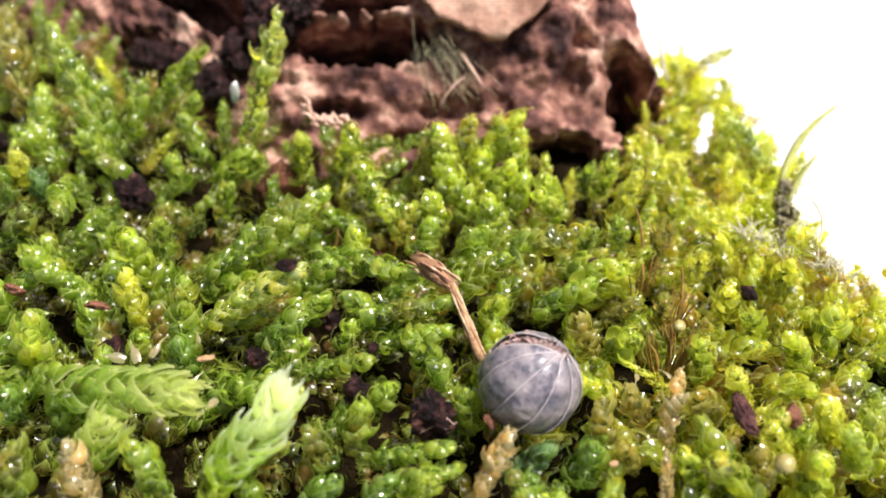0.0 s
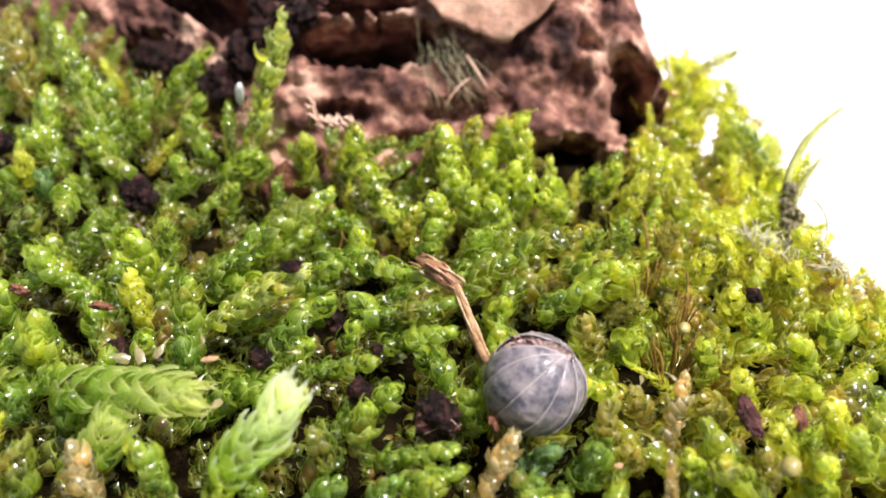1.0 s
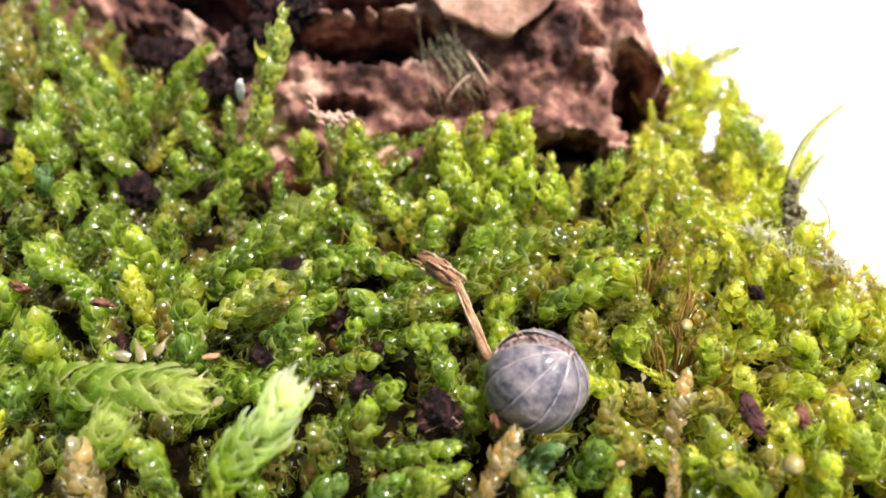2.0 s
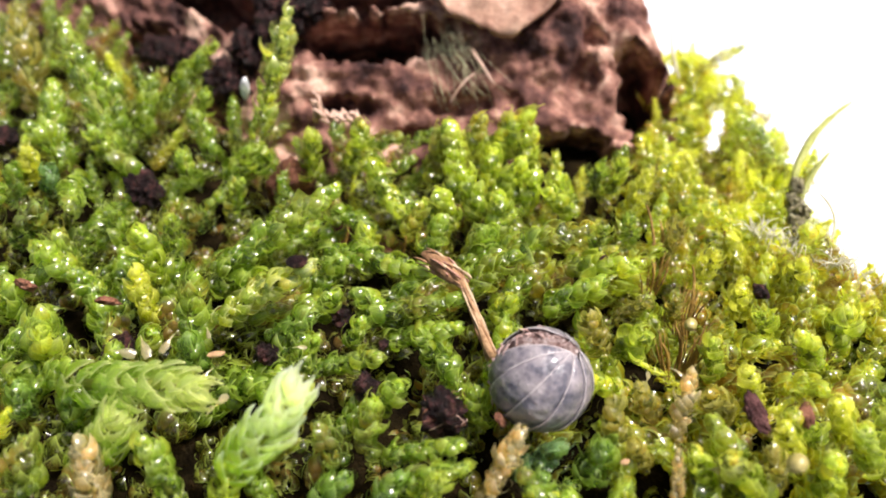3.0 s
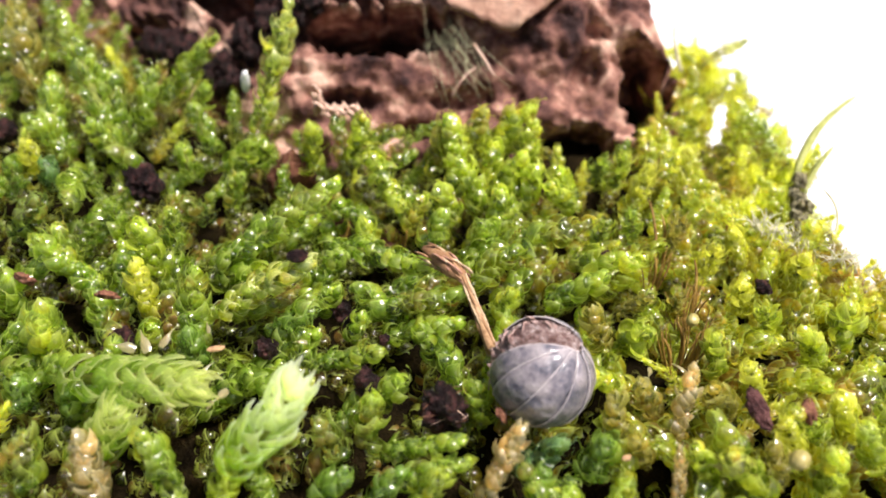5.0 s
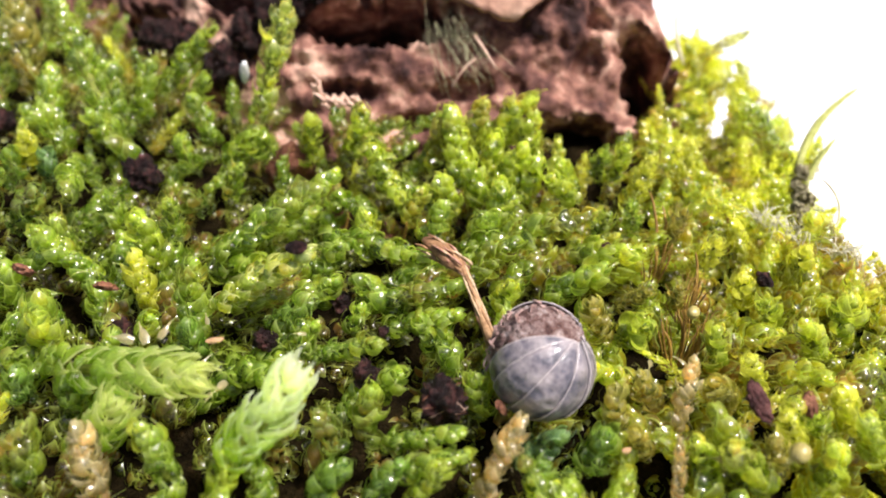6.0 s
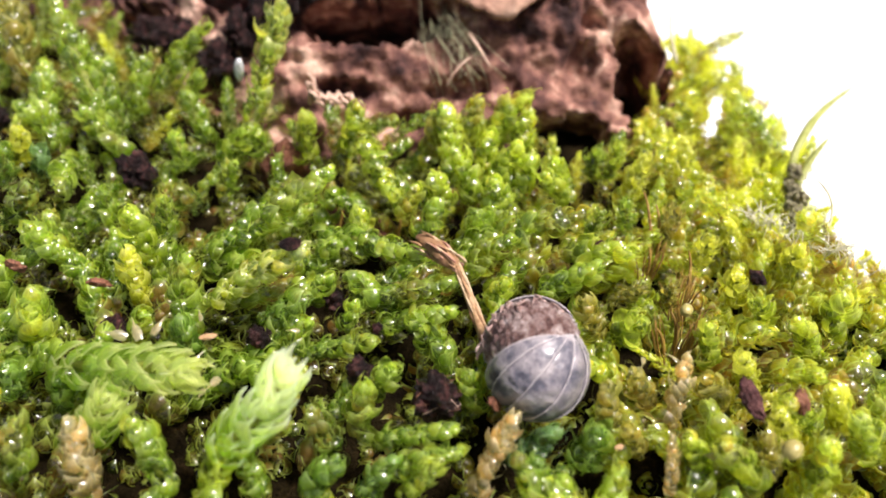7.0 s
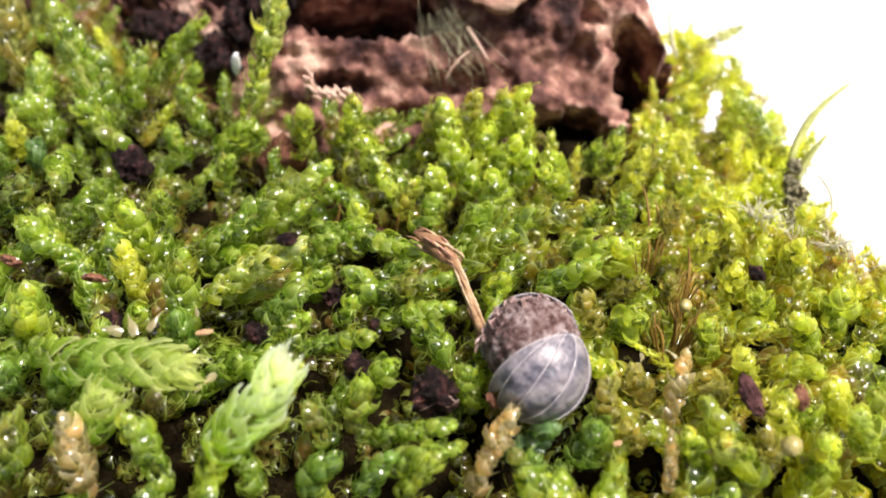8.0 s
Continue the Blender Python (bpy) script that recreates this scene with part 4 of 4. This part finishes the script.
# pinkish dried tuft at the bark's foot
tuft = thing("dried_tuft", Vector((-8.5, 26.0, 14.5)) * MM, "pinkish dried frayed plant tuft above moss", "dried plant")
off = -tuft.location
for k in range(26):
    x = rnd.uniform(-9.8, -6.2)
    p0 = (x, 25.6 + rnd.uniform(-0.5, 0.5) - (x + 9.8) * 0.25, 15.6 + rnd.uniform(-0.5, 0.3))
    p2 = (x + rnd.uniform(-0.9, 0.6), p0[1] + rnd.uniform(-0.4, 0.8), p0[2] + rnd.uniform(0.5, 1.9) * (1.0 if x < -8.8 else 0.5))
    p1 = ((p0[0] + p2[0]) / 2 + rnd.uniform(-0.3, 0.3), p0[1], p2[2] - 0.1)
    part("strand", tube([p + off for p in bend(p0, p1, p2, 5)], [0.19 * MM, 0.18 * MM, 0.16 * MM, 0.11 * MM, 0.03 * MM], 5, "strand"), STRAW, tuft)


def blade(name, a, b, c, r, mat, label, category, group=""):
    ob = part(name, tube(bend(a, b, c, 12), [r * MM * (0.5 + 0.5 * math.sin(math.pi * min(1, 0.25 + i / 14))) if i < 11 else r * 0.15 * MM for i in range(12)], 6, name, 0.3), mat)
    return tagged(ob, label, category, group)


blade("moss_seta", (25.4, 20.4, 12.0), (26.8, 25.0, 14.2), (32.9, 30.0, 14.0), 0.3, STALK, "thin curved green moss stalk over the white sheet", "moss", "edge blades")
blade("moss_seta", (25.8, 19.8, 12.0), (26.8, 21.2, 13.6), (28.6, 23.0, 14.0), 0.22, STALK, "short green moss stalk over the white sheet", "moss", "edge blades")
blade("dry_fibre", (25.6, 13.8, 13.0), (26.9, 15.6, 14.2), (25.8, 18.0, 14.2), 0.1, HAIR, "pale dry fibre standing at the moss edge", "fibre", "dry fibres")
blade("dry_fibre", (19.6, 33.5, 14.0), (18.6, 36.5, 16.5), (20.6, 40.5, 15.5), 0.16, HAIR, "pale dry fibre standing at the moss edge", "fibre", "dry fibres")

# brown dead stems standing between the shoots: foot and top, mm
STEMS = [(13.6, 11.3, 13.5, 13.3, 15.2, 16.2), (14.2, 12.2, 13.2, 14.1, 14.4, 15.6), (15.0, 7.7, 13.4, 15.2, 9.8, 15.8), (13.4, 3.3, 13.6, 13.1, 4.7, 15.8), (13.7, 2.8, 13.6, 14.2, 3.6, 15.6), (12.8, 2.9, 13.6, 12.1, 3.9, 15.4),
         (19.1, 13.7, 12.8, 18.3, 15.3, 14.8), (11.7, -5.1, 13.2, 11.2, -4.0, 15.4), (-7.3, 13.9, 12.6, -6.4, 14.5, 14.8), (-5.4, 13.6, 12.4, -4.8, 14.2, 14.6), (-3.2, 14.1, 12.4, -2.6, 14.1, 14.4)]
for x0, y0, z0, x1, y1, z1 in STEMS:
    blade("dead_moss", (x0, y0, z0 - 1.8), ((x0 + x1) / 2 + 0.4, (y0 + y1) / 2, (z0 + z1) / 2 - 0.4), (x1, y1, z1 - 0.9), 0.12, OCHRE, "thin brown dead moss stem standing among shoots", "moss", "dead stems")

# fans of thin ochre dead stalks between the shoots: foot and middle of the top, mm
fan_rnd = random.Random(77)
for foot, top, spread, count in [((13.2, 3.1, 13.4), (13.5, 4.4, 15.4), 1.9, 20), ((14.3, 6.6, 13.2), (14.5, 7.6, 15.2), 1.6, 14), ((12.9, 9.8, 13.0), (13.0, 10.9, 14.9), 1.3, 12)]:
    fan = thing("dead_moss_tuft", Vector(foot) * MM, "tuft of thin ochre-brown dead stalks between moss shoots", "dried plant", "dead moss tufts")
    for _ in range(count):
        side = fan_rnd.uniform(-1, 1)
        tip = Vector((top[0] - foot[0] + side * spread, top[1] - foot[1] + fan_rnd.uniform(-0.9, 0.9), top[2] - foot[2] - abs(side) * 0.4 + fan_rnd.uniform(-1.0, 0.3)))
        root = Vector((side * 0.35 * spread, fan_rnd.uniform(-0.3, 0.3), -1.0))
        knee = (tip + root) * 0.5 + Vector((fan_rnd.uniform(-0.6, 0.6), fan_rnd.uniform(-0.4, 0.4), 0.4))
        wide = fan_rnd.uniform(0.035, 0.07) * MM
        part("strand", tube(bend(root, knee, tip, 6), [wide, wide, wide * 0.95, wide * 0.85, wide * 0.6, wide * 0.2], 5, "strand"), OCHRE, fan)

q = [bark_point(2.2, 10.4, 2.2) / MM, bark_point(2.9, 9.2, 2.8) / MM, bark_point(3.9, 7.6, 2.4) / MM]
blade("dry_fibre", *q, 0.13, STRAW, "thin tan dry fibre on the bark", "fibre", "dry fibres")
q = [bark_point(2.4, 8.6, 2.0) / MM, bark_point(1.2, 7.6, 3.2) / MM, bark_point(0.4, 6.0, 2.6) / MM]
blade("dry_fibre", *q, 0.08, STRAW, "thin tan dry fibre on the bark", "fibre", "dry fibres")
CREAM = grainy("cream_hair", [(0.3, (0.62, 0.58, 0.40)), (0.7, (0.82, 0.79, 0.62))], 1500, 0.5, 0.00005)
# web of grey-green fibres down the bark
fluff = thing("fibre_tuft", bark_point(1.5, 9.5, 0), "wispy grey-green fibres hanging on the bark", "fibres")
off = -fluff.location
for k in range(30):
    u = rnd.gauss(0.6, 0.9)
    v0, v1 = rnd.uniform(10.5, 13.5), rnd.uniform(5.5, 8.5)
    q = [bark_point(u + rnd.uniform(-0.9, 0.3), v0, rnd.uniform(1.0, 2.4)), bark_point(u + rnd.uniform(-0.8, 2.2), (v0 + v1) / 2, rnd.uniform(1.2, 3.4)), bark_point(u + rnd.uniform(-0.4, 3.6), v1, rnd.uniform(1.0, 2.6))]
    part("fibre", tube([p + off for p in bend(*[p / MM for p in q], 7)], 0.015 * MM, 4, "fibre"), HAIR, fluff)

# pale dried hairs along the moss ridge at the board
fringe = thing("dried_hairs", Vector((20.0, 14.0, 14.0)) * MM, "fine cream-coloured dried hairs along the moss edge", "fibres")
off = -fringe.location
for k in range(90):
    s = rnd.uniform(0, 1)
    x, y = 20.0 + 6.0 * s + rnd.gauss(0, 0.3), 14.0 + -4.8 * s + rnd.gauss(0, 0.35)
    w = rnd.uniform(-0.6, 3.4)
    p0 = (x, y, 13.9 + rnd.uniform(-0.4, 0.4))
    p1 = (x + 0.5 * math.cos(w), y + 0.5 * math.sin(w), p0[2] + 0.9)
    p2 = (x + 1.3 * math.cos(w + rnd.uniform(-0.6, 0.6)), y + 1.3 * math.sin(w), p0[2] + rnd.uniform(0.2, 1.1))
    part("hair", tube([p + off for p in bend(p0, p1, p2, 6)], [0.034 * MM] * 3 + [0.028 * MM, 0.02 * MM, 0.01 * MM], 4, "hair"), CREAM, fringe)

# dark crumbly soil on the bark behind the upright shoot
for i, (u, v, s) in enumerate([(-11.6, 13.8, 1.7), (-14.2, 11.5, 1.6), (-16.5, 9.2, 1.6), (-18.3, 5.6, 1.8), (-10.6, 15.4, 1.4), (-14.8, 13.6, 1.2), (-25.5, 5.2, 2.0), (-23.0, 5.8, 1.7)]):
    ob = clod("soil_clod", (0, 0, 0), (s * 1.0, s * 0.9, s * 0.9), CLOD, "dark crumbly soil clinging to bark", "soil", 9.3 + i, 0.9, 0.6, "soil on bark")
    ob.location = bark_point(u, v, 0.6)

# ---- the rolled woodlouse ----
def shell_mat(name, inner=False):
    m, nt, bsdf, out = mat_new(name)
    big = noise_tex(nt, 900.0, 3.0, 0.6)
    fine = noise_tex(nt, 5200.0, 4.0, 0.6)
    if inner:
        col = ramp(nt, big.outputs["Fac"], [(0.34, (0.15, 0.10, 0.095)), (0.5, (0.30, 0.245, 0.23)), (0.66, (0.42, 0.36, 0.34))]).outputs[0]
    else:
        col = ramp(nt, big.outputs["Fac"], [(0.34, (0.05, 0.05, 0.068)), (0.43, (0.125, 0.118, 0.146)), (0.51, (0.235, 0.21, 0.23)), (0.66, (0.37, 0.33, 0.335))]).outputs[0]
    speck = ramp(nt, fine.outputs["Fac"], [(0.3, (0.78, 0.78, 0.8)), (0.7, (1.15, 1.15, 1.13))]).outputs[0]
    nt.links.new(mix(nt, 0.8, col, mix(nt, 1.0, col, speck, "MULTIPLY")), bsdf.inputs["Base Color"])
    bsdf.inputs["Roughness"].default_value = 0.45 if not inner else 0.55
    bsdf.inputs["Specular IOR Level"].default_value = 0.5
    bsdf.inputs["Coat Weight"].default_value, bsdf.inputs["Coat Roughness"].default_value = 0.6, 0.16
    dents = noise_tex(nt, 1700.0, 2.0, 0.5)
    first = bump(nt, bsdf, dents.outputs["Fac"], 0.8, 0.0002)
    second = bump(nt, bsdf, fine.outputs["Fac"], 0.25, 0.00005)
    nt.links.new(first.outputs["Normal"], second.inputs["Normal"])
    return m


LINING = shell_mat("shell_lining", True)
SHELL, MARGIN = shell_mat("woodlouse_shell"), grainy("shell_margin", [(0.3, (0.50, 0.45, 0.45)), (0.7, (0.70, 0.64, 0.63))], 2500, 0.45, 0.00003, 0.4)
BELLY = grainy("woodlouse_belly", [(0.34, (0.05, 0.020, 0.018)), (0.45, (0.19, 0.10, 0.085)), (0.54, (0.33, 0.235, 0.215)), (0.66, (0.58, 0.48, 0.45))], 1500, 0.4, 0.0002, 1.0, 0.5)
LEG = grainy("woodlouse_leg", [(0.3, (0.30, 0.16, 0.13)), (0.7, (0.60, 0.44, 0.40))], 2500, 0.35, 0.00004, 0.5, 0.5)

BALL = 2.6
FRONT = [-41, -22, 10, 43, 78, 112, 146]  # plate edges of the larger half, degrees round the ball's side pole
HOOD = [-99, -121, -143, -166, -190, -214]  # and of the half that lifts away


def ball_at(lon, pol, r):
    a, b = radians(lon), radians(pol)
    return Vector((math.sin(b) * math.cos(a), math.sin(b) * math.sin(a), math.cos(b))) * r * BALL * MM


def plate_point(a, b, s, t, deep):
    """A point of a plate between two edges: across s, from pole to pole t; its ends are rounded."""
    lap = 5 if b > a else -5
    lon = a + (b + lap - a) * s
    cut = 11 + 6 * abs(2 * s - 1) ** 3
    pol = cut + (180 - 2 * cut) * t
    r = 1.034 - 0.040 * s + 0.020 * math.sin(math.pi * s) - deep
    r -= 0.03 if b < a else 0.0
    r += 0.007 * noise.noise((lon * 0.06, pol * 0.06, a)) + 0.006 * noise.noise((lon * 0.15, pol * 0.13, a + 7))
    return ball_at(lon, pol, r)


def plate_mesh(a, b, deep=0.04):
    n_l, n_p = 10, 34
    verts = [plate_point(a, b, i / (n_l - 1), j / (n_p - 1), deep * layer) for layer in (0, 1) for j in range(n_p) for i in range(n_l)]
    m = n_l * n_p
    faces = []
    for j in range(n_p - 1):
        for i in range(n_l - 1):
            q = (j * n_l + i, (j + 1) * n_l + i, (j + 1) * n_l + i + 1, j * n_l + i + 1)
            faces += [q, tuple(m + k for k in reversed(q))]
    rim = list(range(n_l)) + [j * n_l + n_l - 1 for j in range(1, n_p)] + [(n_p - 1) * n_l + i for i in range(n_l - 2, -1, -1)] + [j * n_l for j in range(n_p - 2, 0, -1)]
    for k in range(len(rim)):
        k2 = (k + 1) % len(rim)
        faces.append((rim[k], rim[k2], m + rim[k2], m + rim[k]))
    me = bpy.data.meshes.new("plate")
    me.from_pydata([tuple(v) for v in verts], [], faces)
    me.materials.append(SHELL)
    me.materials.append(LINING)
    for f in me.polygons:
        f.material_index = 1 if min(f.vertices) >= m else 0
    return me


def margin_points(a, b, deep=0.0):
    """Along a plate's rounded end, its leading edge and its other end."""
    pts = [plate_point(a, b, s, 0.0, deep) for s in (0.7, 0.45, 0.22, 0.07)]
    pts += [plate_point(a, b, 0.0, t / 24, deep) for t in range(25)]
    return pts + [plate_point(a, b, s, 1.0, deep) for s in (0.07, 0.22, 0.45, 0.7)]


def facing(pole, seen, lon):
    """A turn that brings the side pole to one direction and the meridian lon through another."""
    z = Vector(pole).normalized()
    a = Vector(seen)
    a = (a - z * a.dot(z)).normalized()
    b = z.cross(a)
    x = a * math.cos(radians(lon)) - b * math.sin(radians(lon))
    return Matrix((x, z.cross(x), z)).transposed().to_quaternion()


louse = thing("woodlouse", (0.005, 0, 0.0163), "grey rolled-up woodlouse with pale-edged plates, slowly opening", "woodlouse")
front, hood = [], []
for edges, group in ((FRONT, front), (HOOD, hood)):
    for a, b in zip(edges, edges[1:]):
        p = part("plate", plate_mesh(a, b, 0.04 if group is front else 0.03), SHELL, louse)
        if group is front or a == HOOD[0]:
            part("margin", tube(margin_points(a, b), (0.028 if a not in (-41, -99) else 0.032) * MM, 6, "margin"), MARGIN, p, "thin pale plate edge")
        if group is hood and a != HOOD[0]:
            part("inner_ridge", tube(margin_points(a, b, 0.036), 0.022 * MM, 5, "inner_ridge"), MARGIN, p)
        group.append(p)
bm = bmesh.new()
bmesh.ops.create_uvsphere(bm, u_segments=120, v_segments=80, radius=1.0)
for v in bm.verts:
    n = v.co.normalized()
    k = 0.935 + 0.02 * noise.noise(n * 4) + 0.03 * noise.noise(n * 9) + 0.055 * noise.noise(n * 17) + 0.045 * noise.noise(n * 34)
    v.co = n * k * BALL * MM
belly = part("belly", bm, BELLY, louse, "pinkish-brown ridged underside")
rnd = random.Random(8)
for k in range(34):
    pol = 22 + 4.2 * k + rnd.uniform(-4, 4)
    lon = rnd.uniform(-118, -62)
    sgn = rnd.choice((-1, 1))
    span, up = rnd.uniform(12, 30), rnd.uniform(0.04, 0.12)
    pts = [ball_at(lon + sgn * span * t, pol + rnd.uniform(-3, 3) + rnd.uniform(-4, 10) * t, 0.93 + up * math.sin(math.pi * t)) for t in (0, 0.25, 0.5, 0.75, 1.0)]
    part("leg", tube(pts, [0.07 * MM, 0.062 * MM, 0.05 * MM, 0.035 * MM, 0.012 * MM], 6, "leg"), LEG, belly)
for sgn in (0, 1):
    pts = [ball_at(-70 - 4 * sgn, 140 + 8 * sgn, 0.9), ball_at(-66, 142 + 9 * sgn, 1.02), ball_at(-60 - 6 * sgn, 146 + 10 * sgn, 1.10), ball_at(-52, 148 + 10 * sgn, 1.13)]
    part("antenna", tube(pts, [0.1 * MM, 0.09 * MM, 0.07 * MM, 0.04 * MM], 6, "antenna"), LEG, belly)


def motions():
    """The woodlouse stays rolled up, then its hood lifts, its slit gapes and the body rolls down."""
    toward = (Vector(EYE) - Vector((5.0, -0.1, 16.2))).normalized()
    across = (Vector((1, 0, 0)) - toward * toward.x).normalized()
    seat = Matrix((across, toward.cross(across), toward)).transposed().to_quaternion()
    place_a, place_b = Vector((4.95, -0.1, 16.1)), Vector((5.15, -0.5, 15.75))
    times = [0.0, 1.5, 3.0, 3.5, 4.5, 5.8, 6.5, 6.8, 7.2, 7.6, 8.0]
    lifts = [0.0, 0.02, 0.08, 0.10, 0.20, 0.52, 0.74, 0.80, 0.90, 0.96, 1.0]
    rolls = [-0.30, -0.27, -0.15, -0.10, 0.0, 0.08, 0.14, 0.20, 0.78, 0.94, 1.0]
    walk(louse, [(t, Matrix.LocRotScale(place_a.lerp(place_b, max(0.0, o)) * MM, seat, None)) for t, o in zip(times, rolls)])
    shut, wide = facing((0.60, 0.595, 0.535), (0.20, 0.02, 0.98), 10), facing((0.50, 0.865, -0.03), (0.02, 0.0, 1.0), 10)
    rows = []
    for t, o in zip(times, rolls):
        q = shut.slerp(wide, max(0.0, o)) @ Euler((0, 0, radians(40 * min(0.0, o)))).to_quaternion()
        rows.append((t, q.to_matrix().to_4x4()))
    for k, p in enumerate(front):
        slip, lean = (22, 13, 4, 0, 0, 0)[k], (1.0, 0.5, 0.15, 0, 0, 0)[k]  # the first plates tilt and slide back
        walk(p, [(t, pose(0, 0, 0, 0, 0, -lean * (20 + 10 * max(0.0, o))) @ m @ pose(0, 0, 0, 0, 0, slip * max(0.0, o))) for (t, m), o in zip(rows, rolls)])
    # the hood swings up and away
    q_rim, m_rim = Vector((0.96, 0.22, 0.10)).normalized(), Vector((-0.2, 0.97, -0.12))
    lifted = facing(q_rim, m_rim, -99)
    tip_left = Euler((0, 0, radians(13))).to_quaternion()
    drift = Vector((-0.12, 0.52, -0.14)) * BALL * MM
    raised = [(t, Matrix.LocRotScale(drift * o, tip_left @ shut.slerp(lifted, o), None)) for t, o in zip(times, lifts)]
    for p in hood:
        walk(p, raised)
    walk(belly, [(t, Matrix.LocRotScale(drift * 0.97 * o, tip_left @ shut.slerp(lifted, o), None)) for t, o in zip(times, lifts)])


motions()
